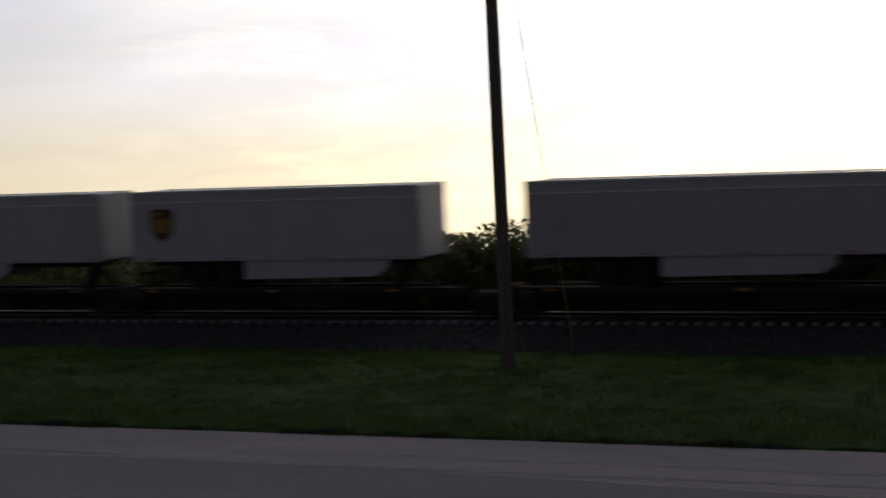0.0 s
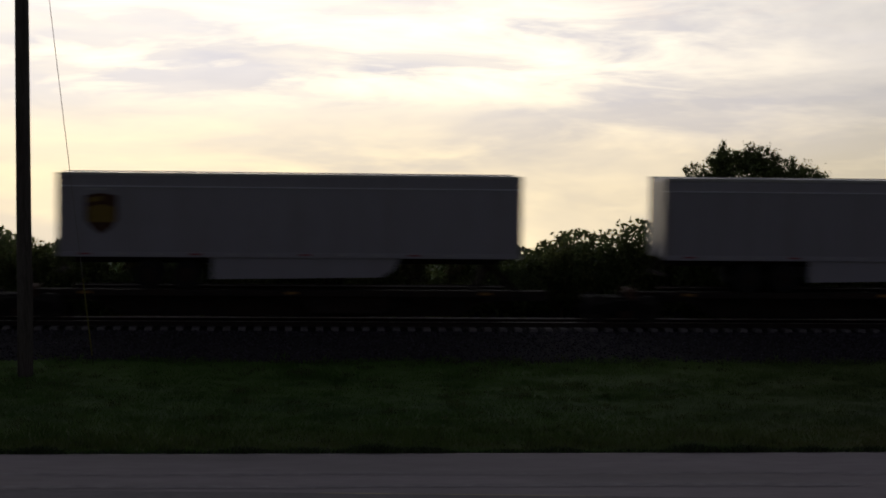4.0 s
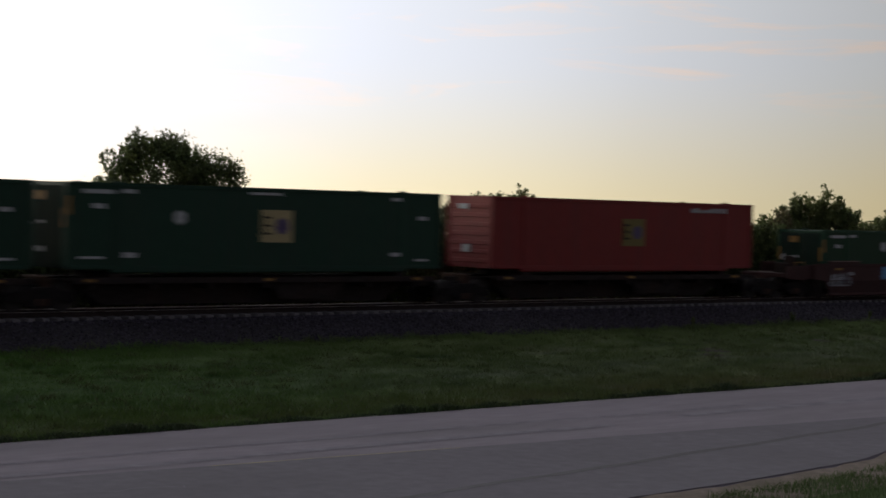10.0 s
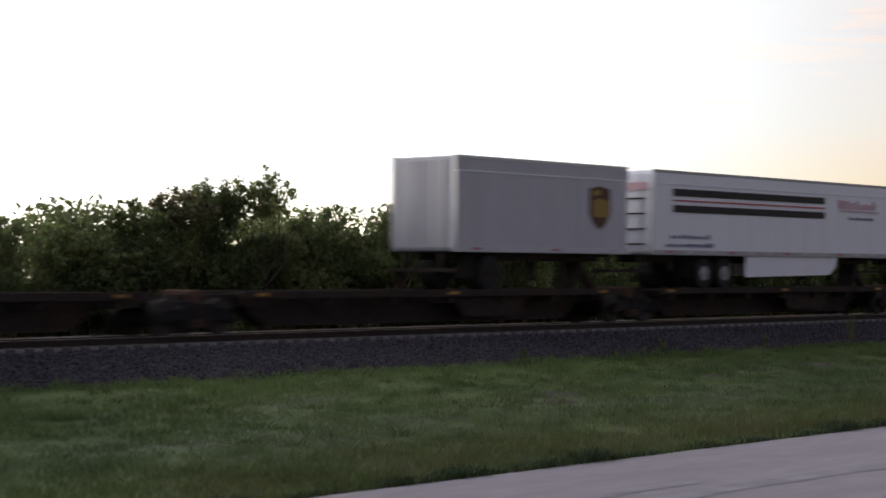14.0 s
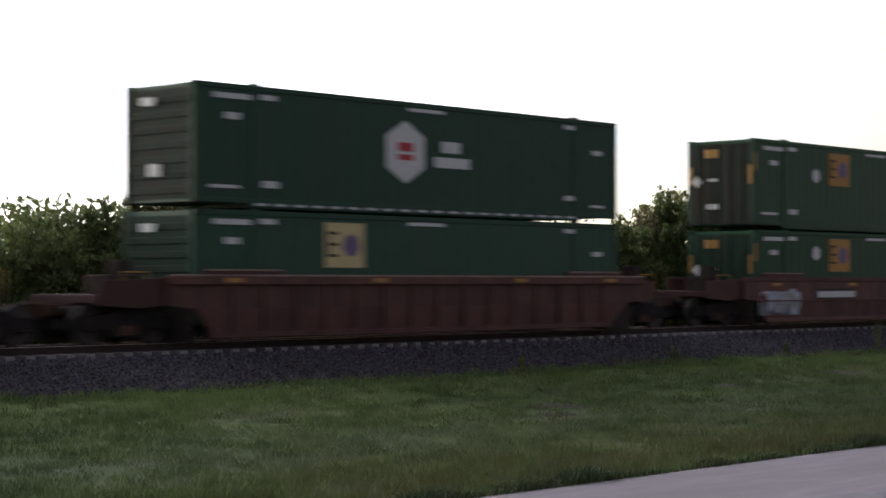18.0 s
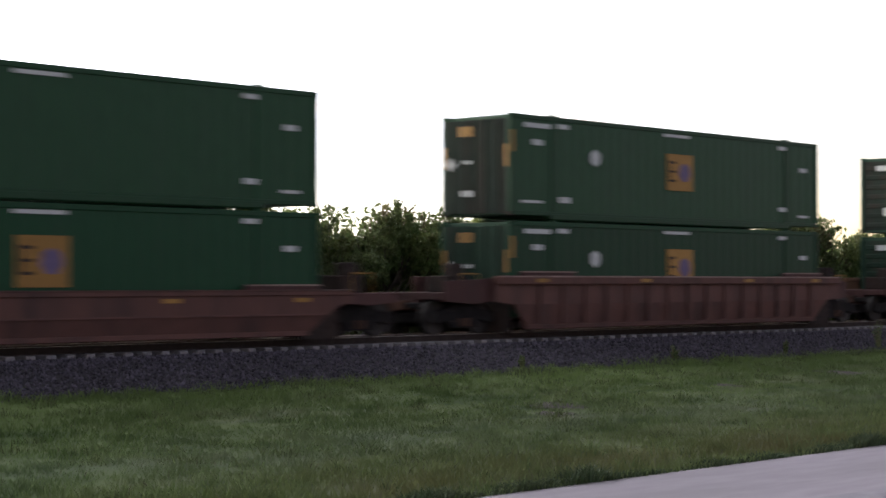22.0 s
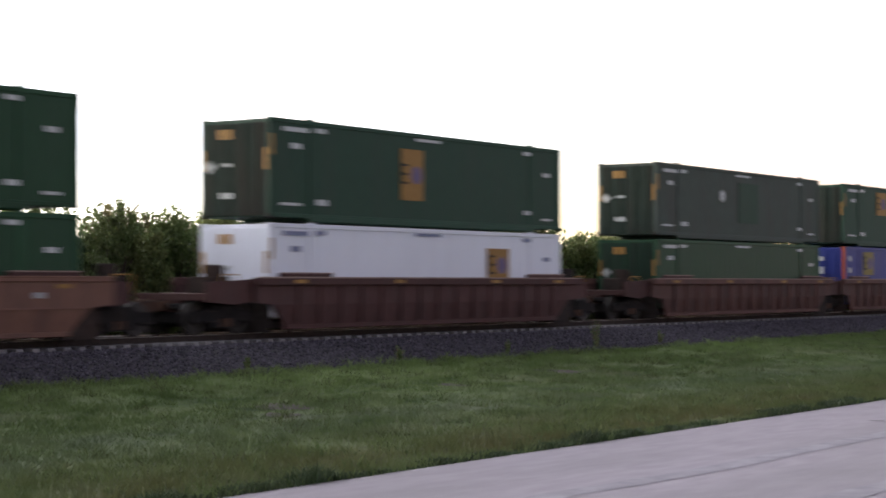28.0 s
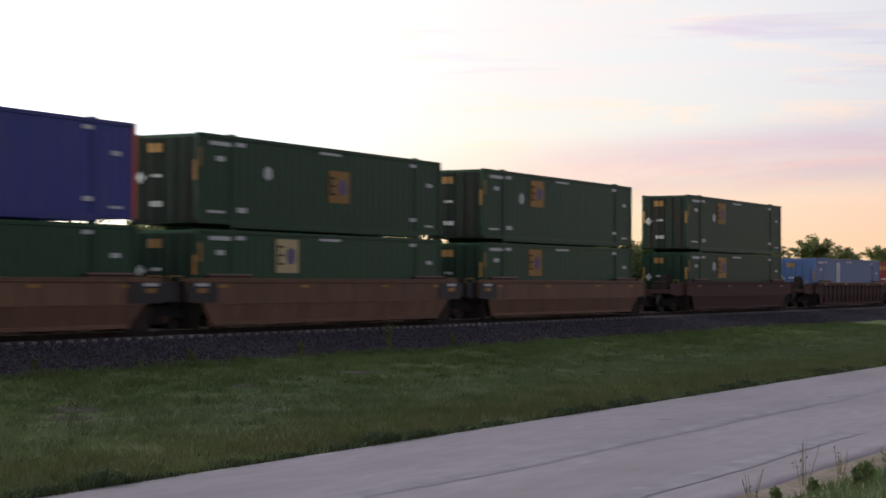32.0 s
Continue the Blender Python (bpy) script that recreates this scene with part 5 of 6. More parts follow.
def stroke(points, w):
    """The outline of a brush stroke of width w along points."""
    a, b = [], []
    for k, (x, z) in enumerate(points):
        x0, z0 = points[max(k - 1, 0)]
        x1, z1 = points[min(k + 1, len(points) - 1)]
        d = Vector((x1 - x0, z1 - z0)).normalized() * w / 2
        a.append((x - d.y, z + d.x))
        b.append((x + d.y, z - d.x))
    return a + b[::-1]


def spray(car, x0, x1, z0, z1, mat, seed, label):
    """Sprayed paint on the side sill: a mural of many shaded pieces, a tag of outlined letters, or a ragged block of one colour."""
    rnd = random.Random(seed)
    if mat in ("mural", "fresco"):
        bright = ("spray", "spray", "haze_blue") if mat == "mural" else ("peach", "peach", "sky_blue", "spray")
        dull = ("haze_blue", "spray", "slate_grey") if mat == "mural" else ("peach", "maroon", "sky_blue", "slate_grey")
        x = x0
        while x < x1:
            w = rnd.uniform(0.45, 0.8)
            cut = z0 + (z1 - z0) * rnd.uniform(0.35, 0.6)
            j = [rnd.uniform(-0.07, 0.07) for _ in range(6)]
            end = min(x + w, x1)
            glyph = paint_on(car, [(x - 0.04, cut + j[0]), (end + 0.04, cut + j[1]), (end + 0.02 + j[5], z1 - abs(j[2])), ((x + end) / 2, z1), (x + j[4], z1 - abs(j[3]))], rnd.choice(bright), 0.0, label=label)
            paint_on(car, [(x + j[3], z0 + abs(j[0])), (end + j[2], z0 + abs(j[1])), (end + 0.04, cut + j[1]), (x - 0.04, cut + j[0])], rnd.choice(dull), 0.0, parent=glyph, name="spray_shade")
            for _ in range(3):
                px, pz, r = rnd.uniform(x, end), rnd.uniform(z0 + 0.15, z1 - 0.12), rnd.uniform(0.12, 0.26)
                k = rnd.randint(6, 9)
                paint_on(car, [(px + r * 1.3 * math.cos(i * math.tau / k) * rnd.uniform(0.6, 1.1), min(max(pz + r * math.sin(i * math.tau / k) * rnd.uniform(0.6, 1.1), z0), z1)) for i in range(k)], rnd.choice(bright + dull[:2] + ("mark", "brown")), 0.003 + 0.004 * rnd.random(), "spray_stroke", glyph)
            x += w
    elif mat == "tag":
        count = max(2, round((x1 - x0) / 1.0))
        step = (x1 - x0) / count
        paint_on(car, stroke([(x0 + (x1 - x0) * k / 12, z0 + 0.05 + 0.02 * rnd.random()) for k in range(13)], 0.07), "spray", 0.0, label=label)
        for k in range(count):
            x, h, w = x0 + step * k, z1 - z0, step * rnd.uniform(1.0, 1.25)
            thick, turns = rnd.uniform(0.1, 0.19), rnd.randint(3, 6)
            path = [(x + w * q / turns, z0 + 0.08 + (h - 0.12) * (rnd.uniform(0.0, 0.25) if q % 2 == k % 2 else rnd.uniform(0.6, 1.0))) for q in range(turns + 1)]
            glyph = paint_on(car, stroke(path, thick), rnd.choice(("mark", "spray")), 0.004, label=label)
            paint_on(car, stroke([(a + 0.07, b - 0.05) for a, b in path], thick * 0.4), "haze_blue", 0.008, "spray_stroke", glyph)
            if k % 2 == 0:
                sweep = [(x + w * (0.1 + 0.8 * i / 5), z0 + h * (0.35 + 0.45 * math.sin(i * 0.7 + rnd.uniform(-0.2, 0.2)))) for i in range(6)]
                paint_on(car, stroke(sweep, thick * 0.7), "spray", 0.011, "spray_stroke", glyph)
    else:
        k = 7
        left = [(x0 + rnd.uniform(-0.06, 0.1), z0 + (z1 - z0) * i / k) for i in range(k + 1)]
        right = [(x1 + rnd.uniform(-0.32, 0.05), z0 + (z1 - z0) * i / k) for i in range(k + 1)]
        top = [(x0 + (x1 - x0) * i / 6, z1 + rnd.uniform(-0.08, 0.02)) for i in range(5, 0, -1)]
        low = [(x0 + (x1 - x0) * i / 6, z0 + rnd.uniform(-0.02, 0.1)) for i in range(1, 6)]
        glyph = paint_on(car, low + right + top + left[::-1], mat, 0.0, label=label)
        for _ in range(max(3, int((x1 - x0) * 1.6))):
            px, pz, r = rnd.uniform(x0 + 0.2, x1 - 0.3), rnd.uniform(z0 + 0.2, z1 - 0.2), rnd.uniform(0.1, 0.2)
            paint_on(car, [(px + r * 2.2 * math.cos(i * math.tau / 9) * rnd.uniform(0.6, 1.1), pz + r * 0.6 * math.sin(i * math.tau / 9) * rnd.uniform(0.6, 1.1)) for i in range(9)], mat, 0.004 + 0.003 * rnd.random(), "spray_stroke", glyph)


def well_car(s, paint, label, ribbed=False, low=False, first=True, last=True, trucks=(True, True), graffiti=(), name_bar=0.55, lift=0.0):
    """A well car: deep side sills, end platforms and trucks. first and last: the ends that carry a coupler and a truck of their own."""
    c = rolling("well_car", label, "well car", "well cars of the train", s, 0.0)
    m = M[paint]
    top = 2.66 if low else 3.02 + lift
    L = 16.1
    e0 = -2.7 if first else -1.62
    e1 = L + (2.7 if last else 1.62)

    waist = 2.28 if not low else 2.1

    def sill(bm):
        prism(bm, [(-0.9, top), (-0.9, 2.36), (-0.5, 2.32), (-0.1, waist), (L + 0.1, waist), (L + 0.5, 2.32), (L + 0.9, 2.36), (L + 0.9, top)], -0.05, 0.05)

    def belly(bm, y):
        """The lower plate of the sill, raked inwards."""
        a = [bm.verts.new((x, y * 0.05 - yy * y, z)) for x, z, yy in ((-0.1, waist, 0.0), (0.55, 1.62, 0.12), (L - 0.55, 1.62, 0.12), (L + 0.1, waist, 0.0))]
        b = [bm.verts.new((v.co.x, v.co.y - 0.06 * y, v.co.z)) for v in a]
        bm.faces.new(a)
        bm.faces.new(b[::-1])
        for i in range(4):
            bm.faces.new((a[i], a[(i + 1) % 4], b[(i + 1) % 4], b[i]))
    for y in (-1, 1):
        side = put("side_sill", shared("side_sill_%.2f" % top, m, sill), c, (0, y * 1.5, 0))
        put("top_chord", shared("top_chord_%.2f_%d_%d" % (top, ribbed, y), m, lambda bm: box(bm, -0.85, L + 0.85, -0.17 if ribbed and y < 0 else -0.09, 0.17 if ribbed and y > 0 else 0.07, -0.19 if ribbed else -0.1, 0.035, 0.02)), side, (0, 0, top))
        if y < 0:
            # on ribbed cars the chord's lit edge is a rod of paler colour
            put("chord_edge", shared("chord_edge_%d" % ribbed, M["lit_edge"] if ribbed else m, lambda bm: rod(bm, (-0.8, 0, 0), (L + 0.8, 0, 0), 0.026, seg=6)), side, (0, -0.155 if ribbed else -0.075, top + 0.025))
        put("belly_plate", shared("belly_plate_%d_%.1f" % (y, waist), m, lambda bm: belly(bm, y)), side)
        put("bottom_chord", shared("bottom_chord", m, lambda bm: box(bm, 0.5, L - 0.5, -0.06, 0.06, -0.08, 0.05, 0.015)), side, (0, -0.10 * y, 1.66))
        if ribbed:
            for k in range(15 if y < 0 else 8):
                put("rib", shared("rib_%.2f" % top, m, lambda bm: box(bm, -0.055, 0.055, -0.085, 0.0, 1.76, top - 0.1)), side, (1.0 + k * (L - 2.0) / (14 if y < 0 else 7), -0.03 if y < 0 else 0.115, 0))
        else:
            put("mid_seam", shared("mid_seam", m, lambda bm: box(bm, 0.0, L, -0.025, 0.025, -0.02, 0.02)), side, (0, y * 0.05, waist))
    # raised guide plates on the sill near the ends
    for x in (0.2, L - 2.6):
        guide = put("guide_plate", shared("guide_plate", M["maroon"], lambda bm: box(bm, 0, 2.4, -0.06, 0.06, 0, 0.13, 0.02)), c, (x, -1.5, top + 0.03))
        # pale rod that paints the skylit upper edge of the plate
        put("worn_edge", shared("guide_edge_highlight", M["lit_edge"], lambda bm: rod(bm, (0.02, 0, 0), (2.38, 0, 0), 0.022, seg=6)), guide, (0, -0.05, 0.125), "upper edge in a paler colour, as a skylight highlight")
    put("well_floor", shared("well_floor", M["steel"], lambda bm: [box(bm, 0.4 + 1.9 * k, 0.75 + 1.9 * k, -1.3, 1.3, 1.62, 1.78) for k in range(9)] and box(bm, 0.3, L - 0.3, -0.5, 0.5, 1.6, 1.7)), c)
    for way, x0, x1, own in ((-1, e0, -0.45, first), (1, L + 0.45, e1, last)):
        put("end_platform", shared("end_platform_%.2f_%.2f" % (x0, top), M["black"] if paint == "tan" and not own else M["maroon"], lambda bm: (box(bm, x0, x1, -1.25, 1.25, 2.42, 2.62, 0.02), box(bm, x0, x1, -0.35, 0.35, 2.05, 2.45, 0.02), prism(bm, [(x0 if way < 0 else x1, 2.38), ((x0 + x1) / 2, 2.3), (x1 if way < 0 else x0, 2.42), (x1 if way < 0 else x0, top), ((x0 + x1) / 2, top - 0.06), (x0 if way < 0 else x1, top - 0.1)], -1.4, -1.3))), c)
        put("brake_box", shared("brake_box_%d" % own, M["steel"], lambda bm: (box(bm, -0.42, 0.42, -0.35, 0.5, 0, 0.45, 0.03), box(bm, -0.2, 0.22, -0.3, 0.1, 0.4, 0.78 if own else 0.5, 0.03), rod(bm, (0.3, -0.3, 0.2), (0.3, -0.3, 0.7), 0.03, seg=6))), c, ((x0 + x1) / 2, -0.5, 2.62), "grimy brake gear box")
        rail_key = "hand_rail_%d" % way
        put("hand_rail", shared(rail_key, M["yellow"], lambda bm: (rod(bm, (-0.35, 0, 0), (-0.35, 0, 0.5), 0.015, seg=6), rod(bm, (0.35, 0, 0), (0.35, 0, 0.5), 0.015, seg=6), rod(bm, (-0.35, 0, 0.5), (0.35, 0, 0.5), 0.015, seg=6))), c, ((x0 + x1) / 2, -1.2, 2.62))
        if own:
            coupler(c, x0 + 0.1 if way < 0 else x1 - 0.1, way)
            for k in range(3):
                put("ladder_rung", shared("ladder_rung", M["steel"], lambda bm: rod(bm, (-0.2, 0, 0), (0.2, 0, 0), 0.014, seg=6)), c, (x0 + 0.3 if way < 0 else x1 - 0.3, -1.3, 1.85 + 0.28 * k))
        for y in (-1, 1):
            put("bulkhead", shared("bulkhead_%d_%d" % (way, y), M["steel"], lambda bm: box(bm, min(-0.6 * way, 0.75 * -way), max(0.5 * way, -0.75 * way), -0.03, 0.03, 1.5, 2.5)), c, (0 if way < 0 else L, y * 1.38, 0))
        put("end_wall", shared("end_wall_%d" % way, M["steel"], lambda bm: box(bm, -0.03, 0.03, -1.4, 1.4, 1.5, 2.44)), c, (-0.12 if way < 0 else L + 0.12, 0, 0))
        if paint == "tan" and not own:
            xe = -0.25 if way < 0 else L + 0.25
            end_panel = put("end_panel", shared("end_panel_%d_%.2f" % (way, top), M["black"], lambda bm: box(bm, -0.68 if way < 0 else -0.95, 0.95 if way < 0 else 0.68, -0.025, 0.0, waist + 0.03, top - 0.06)), c, (xe, -1.552, 0), "black painted end panel of the sill")
            plate("end_patch", M["yellow"], 0.5, 0.14, end_panel, (0.1, -0.027, 2.68), "reflector")
            plate("end_bar", M["mark"], 0.7, 0.1, end_panel, (0.1, -0.027, 2.86), "car_marking")
    if trucks[0]:
        truck(c, -1.62)
    if trucks[1]:
        truck(c, L + 1.62)
    if not ribbed and name_bar:
        board = plate("name_board", M["ink"], 2.5, 0.36, c, (name_bar * L, -1.546, 2.5), "name_board", "dark board behind white lettering bars")
        for k in range(9):
            plate("board_letter", M["mark"], 0.245, 0.21, board, (-1.08 + 0.27 * k, -0.012, -0.02), "board_letter")
        for fx, w in ((0.12, 0.4), (0.9, 0.35), (0.8, 0.25)):
            plate("car_marking", M["spray"], w, 0.14, c, (fx * L, -1.55, 2.6), "car_marking")
    for fx in (0.06, 0.36, 0.7, 0.95):
        plate("yellow_patch", M["yellow"], 0.5, 0.1, c, (fx * L, -1.555 if not ribbed else -1.672, top - (0.2 if not ribbed else 0.08)), "reflector")
    for k, (f0, f1, mat, low_z, high_z) in enumerate(graffiti):
        spray(c, f0 * L, f1 * L, low_z, high_z, mat, int(s) + k, "sprayed graffiti glyph on the car side")
    return c


def spine_car(s, L, label, load="trailer", trucks=(True, True), gap0=1.0, gap1=1.0):
    """A spine car: a slim centre sill with side decks for wheels, a hitch post and shared trucks."""
    c = rolling("spine_car", label, "spine car", "spine cars of the train", s, 0.0)
    x0, x1 = -gap0 + 0.1, L + gap1 - 0.1
    # sill made extra deep: its dark steel also fills in the shadow underneath
    put("centre_sill", shared("centre_sill_%.1f_%.1f_%.1f" % (L, gap0, gap1), M["steel"], lambda bm: prism(bm, [(x0, 2.5), (x0, 2.2), (1.2, 2.15), (2.0, 1.64), (L - 2.0, 1.64), (L - 1.2, 2.15), (x1, 2.2), (x1, 2.5)], -0.33, 0.33)), c)
    for y in (-1, 1):
        put("side_deck", shared("side_deck_%.1f" % L, M["steel"], lambda bm: box(bm, 0.3, L - 0.3, -0.3, 0.3, -0.07, 0.0, 0.01)), c, (0, y * 1.0, 2.56))
        put("deck_edge", shared("deck_edge_%.1f" % L, M["steel"], lambda bm: box(bm, 0.3, L - 0.3, -0.04, 0.04, -0.17, 0.03, 0.01)), c, (0, y * 1.32, 2.56))
        for k in range(7):
            put("cross_bearer", shared("cross_bearer_%d" % y, M["steel"], lambda bm: prism(bm, [(-0.12, 2.48), (0.12, 2.48), (0.1, 2.2), (-0.1, 2.2)], min(0.3 * y, 1.28 * y), max(0.3 * y, 1.28 * y))), c, (1.1 + k * (L - 2.2) / 6, 0, 0))
    for k, x in enumerate((0.9, L * 0.5, L - 1.2)):
        plate("deck_reflector", M["yellow"], 0.35, 0.09, c, (x, -1.365, 2.5), "reflector")
    put("lower_apron", shared("lower_apron", M["steel"], lambda bm: prism(bm, [(-1.7, 2.42), (1.7, 2.42), (1.2, 1.8), (-1.2, 1.8)], -1.1, -1.04)), c, (L * 0.62, 0, 0))
    if load == "trailer":
        put("hitch", shared("hitch", M["steel"], lambda bm: (prism(bm, [(-0.55, 2.5), (-0.35, 2.5), (0.12, 3.5), (-0.12, 3.5)], -0.35, 0.35), prism(bm, [(0.9, 2.5), (1.1, 2.5), (0.1, 3.45), (-0.08, 3.4)], -0.12, 0.12), box(bm, -0.4, 0.4, -0.5, 0.5, 3.48, 3.6, 0.03))), c, (L - 1.0, 0, 0), "folding trailer hitch post")
    elif load == "box":
        for x in (1.95, L - 1.95):
            put("container_arm", shared("container_arm", M["steel"], lambda bm: box(bm, -0.2, 0.2, -1.3, 1.3, 2.5, 2.72, 0.02)), c, (x, 0, 0))
    if trucks[0]:
        truck(c, -gap0 + 0.1)
    if trucks[1]:
        truck(c, L + gap1 - 0.1)
    put("end_sill", shared("end_sill", M["rust"], lambda bm: box(bm, -0.12, 0.12, -0.7, 0.7, 2.2, 2.62, 0.03)), c, (x0 + 0.3, 0, 0))
    return c


def dual_wheel(trailer, x, y, metal):
    w = put("wheel", shared("tyre", M["rubber"], lambda bm: (rod(bm, (0, -0.3, 0), (0, -0.02, 0), 0.5, seg=22), rod(bm, (0, 0.02, 0), (0, 0.3, 0), 0.5, seg=22)), False), trailer, (x, y, 0.5))
    put("rim", shared("rim", metal, lambda bm: (rod(bm, (0, -0.31, 0), (0, -0.26, 0), 0.25, 0.21, 18), rod(bm, (0, -0.36, 0), (0, -0.3, 0), 0.1, 0.13, 12))), w, (0, 0, 0) if y < 0 else (0, 0.62, 0))


def shield(parent, x, z, size=1.0):
    """A plain brown shield with a gold field."""
    pts = [(-0.52, 0.58), (0, 0.68), (0.52, 0.58), (0.52, -0.22), (0.3, -0.5), (0, -0.7), (-0.3, -0.5), (-0.52, -0.22)]
    me = shared("shield_%.1f" % size, M["shield"], lambda bm: prism(bm, [(a * size, b * size) for a, b in pts], -0.014, 0.01))
    s = put("shield", me, parent, (x, -1.3, z), "brown shield emblem with a gold field")
    put("shield_field", shared("shield_field_%.1f" % size, M["gold"], lambda bm: prism(bm, [(-0.42 * size, 0.2 * size), (0.0, 0.3 * size), (0.42 * size, 0.2 * size), (0.42 * size, -0.3 * size), (-0.42 * size, -0.3 * size)], -0.02, -0.012)), s)
    put("shield_top", shared("shield_top_%.1f" % size, M["gold"], lambda bm: prism(bm, [(-0.42 * size, 0.5 * size), (0, 0.58 * size), (0, 0.42 * size), (-0.42 * size, 0.34 * size)], -0.02, -0.012)), s)


def letter_bars(parent, x, z, width, h, n, mat, seed, name="marking"):
    """A row of small upright bars that stands for lettering too small to read."""
    rnd = random.Random(seed)
    step = width / n
    for k in range(n):
        hh = h * rnd.choice((0.6, 0.75, 1.0))
        plate("letter_bar_%s" % mat, M[mat], round(step * rnd.choice((0.6, 0.75)), 2), round(hh, 2), parent, (x - width / 2 + step * (k + 0.5), -1.3, z - h / 2 + hh / 2), name)


def trailer(s, L, label, paint="grey", mark=None, skirt=True, wheels=True, z=2.58, band=False, short=False, axle_at=0.0):
    """A road trailer: smooth box on wheels with rails, doors, skirt, legs and painted marks."""
    t = rolling("trailer", label, "trailer", "trailers on the train", s, z)
    m = M[paint]
    lo, hi = 1.10, 3.90
    put("body", shared("trailer_body_%.1f" % L, m, lambda bm: box(bm, 0.05, L - 0.02, -1.28, 1.28, lo + 0.02, hi - 0.02, 0.05)), t)
    for y in (-1, 1):
        put("top_rail", shared("trailer_top_rail_%.1f_%s" % (L, paint), M["dull"] if paint == "white" else M["mark"], lambda bm: box(bm, 0.02, L, -0.025, 0.025, -0.1, 0, 0.01)), t, (0, y * 1.275, hi))
        put("roof_band", shared("roof_band_%.1f" % L, m, lambda bm: box(bm, 0.02, L, -0.012, 0.012, -0.3, 0.0)), t, (0, y * 1.285, hi - 0.14))
        # white strip that paints the highlight along the roof rail's lower edge
        put("rail_edge", shared("rail_edge_%.1f" % L, M["white"], lambda bm: box(bm, 0.02, L, -0.014, 0.014, -0.045, 0.0, 0.005)), t, (0, y * 1.292, hi - 0.43), "thin white strip as the roof rail's highlight")
        put("bottom_rail", shared("trailer_bottom_rail_%.1f_%s" % (L, paint), M["white"] if band else M["dull"] if paint == "white" else m, lambda bm: box(bm, 0.02, L, -0.02, 0.02, 0, 0.5 if band else 0.16, 0.006)), t, (0, y * 1.283, lo))
    for k in range(int(L / 1.22)):
        put("rivet_strip", shared("rivet_strip", m, lambda bm: box(bm, -0.02, 0.02, -0.006, 0.004, lo + 0.2, hi - 0.45)), t, (0.9 + 1.22 * k, -1.281, 0))
        plate("edge_light", M["mark"] if k % 3 else M["red_mark"], 0.3, 0.06, t, (0.9 + 1.22 * k, -1.305, lo + 0.1), "reflector")
    for y in (-0.63, 0.63):
        door = put("door", shared("trailer_door", m, lambda bm: box(bm, -0.02, 0.04, -0.6, 0.6, lo + 0.1, hi - 0.12, 0.02)), t, (0.03, y, 0))
        put("lock_rod", shared("trailer_lock_rod", M["alloy"], lambda bm: rod(bm, (0, 0, lo + 0.05), (0, 0, hi - 0.1), 0.02, seg=6)), door, (-0.04, -0.15, 0))
        put("hinge_edge", shared("hinge_edge", M["alloy"], lambda bm: box(bm, -0.02, 0.02, -0.03, 0.03, lo, hi - 0.02)), door, (-0.01, 0.61 if y > 0 else -0.61, 0))
    if mark == "black_stripes":
        end_plate("door_banner", M["rose"], 1.5, 0.26, t, (-0.03, -0.3, hi - 0.55), "sign", "faded pink banner on the door")
        for k in range(4):
            end_plate("door_latch", M["steel"], 1.9, 0.05, t, (-0.03, 0.0, lo + 0.35 + 0.5 * k), "latch", "dark latch bar across the doors")
    put("rear_bumper", shared("rear_bumper", M["steel"], lambda bm: (box(bm, -0.05, 0.05, -1.2, 1.2, 0.52, 0.62), box(bm, -0.04, 0.04, -0.7, -0.6, 0.6, 1.1), box(bm, -0.04, 0.04, 0.6, 0.7, 0.6, 1.1))), t, (0.08, 0, 0))
    # duller than the sides: shade in the gap between trailers, put into the colour
    put("nose", shared("trailer_nose", M["dull"], lambda bm: box(bm, -0.06, 0.03, -1.2, 1.2, lo + 0.05, hi - 0.05, 0.03)), t, (L, 0, 0))
    put("chassis", shared("trailer_chassis_%.1f" % L, M["steel"], lambda bm: (box(bm, 0.4, L - 0.6, -0.55, -0.42, 0.86, 1.1), box(bm, 0.4, L - 0.6, 0.42, 0.55, 0.86, 1.1), box(bm, L - 1.9, L - 0.4, -0.9, 0.9, 1.0, 1.1))), t)
    axles = (axle_at or 1.6,) if short else (3.0, 4.25)
    for x in axles:
        for y in (-0.93, 0.93):
            dual_wheel(t, x, y, M["rim"] if paint == "white" else M["steel"])
        put("axle", shared("axle", M["steel"], lambda bm: rod(bm, (0, -0.9, 0), (0, 0.9, 0), 0.07, seg=8)), t, (x, 0, 0.5))
    lx = (1.4 if axle_at else L - 2.6) if short else L - 3.4
    for y in (-0.6, 0.6):
        put("landing_leg", shared("landing_leg", M["steel"], lambda bm: (box(bm, -0.07, 0.07, -0.07, 0.07, 0.3, 1.1), box(bm, -0.14, 0.14, -0.12, 0.12, 0.26, 0.31))), t, (lx, y, 0))
    put("mud_flap", shared("mud_flap", M["rubber"], lambda bm: box(bm, -0.01, 0.01, -1.2, -0.6, 0.35, 1.05)), t, (axles[0] - 0.75, 0, 0))
    if skirt and not short:
        for y in (-1.2, 1.2):
            put("side_skirt", shared("side_skirt", M["white"] if paint == "white" else m, lambda bm: prism(bm, [(0, 1.12), (6.3, 1.12), (6.1, 0.72), (5.7, 0.45), (0.0, 0.36)], -0.02, 0.02)), t, (5.6 if paint == "white" else 5.1, y, 0), "pale side skirt panel")
    if mark == "shield_l":
        shield(t, 1.45, 2.55)
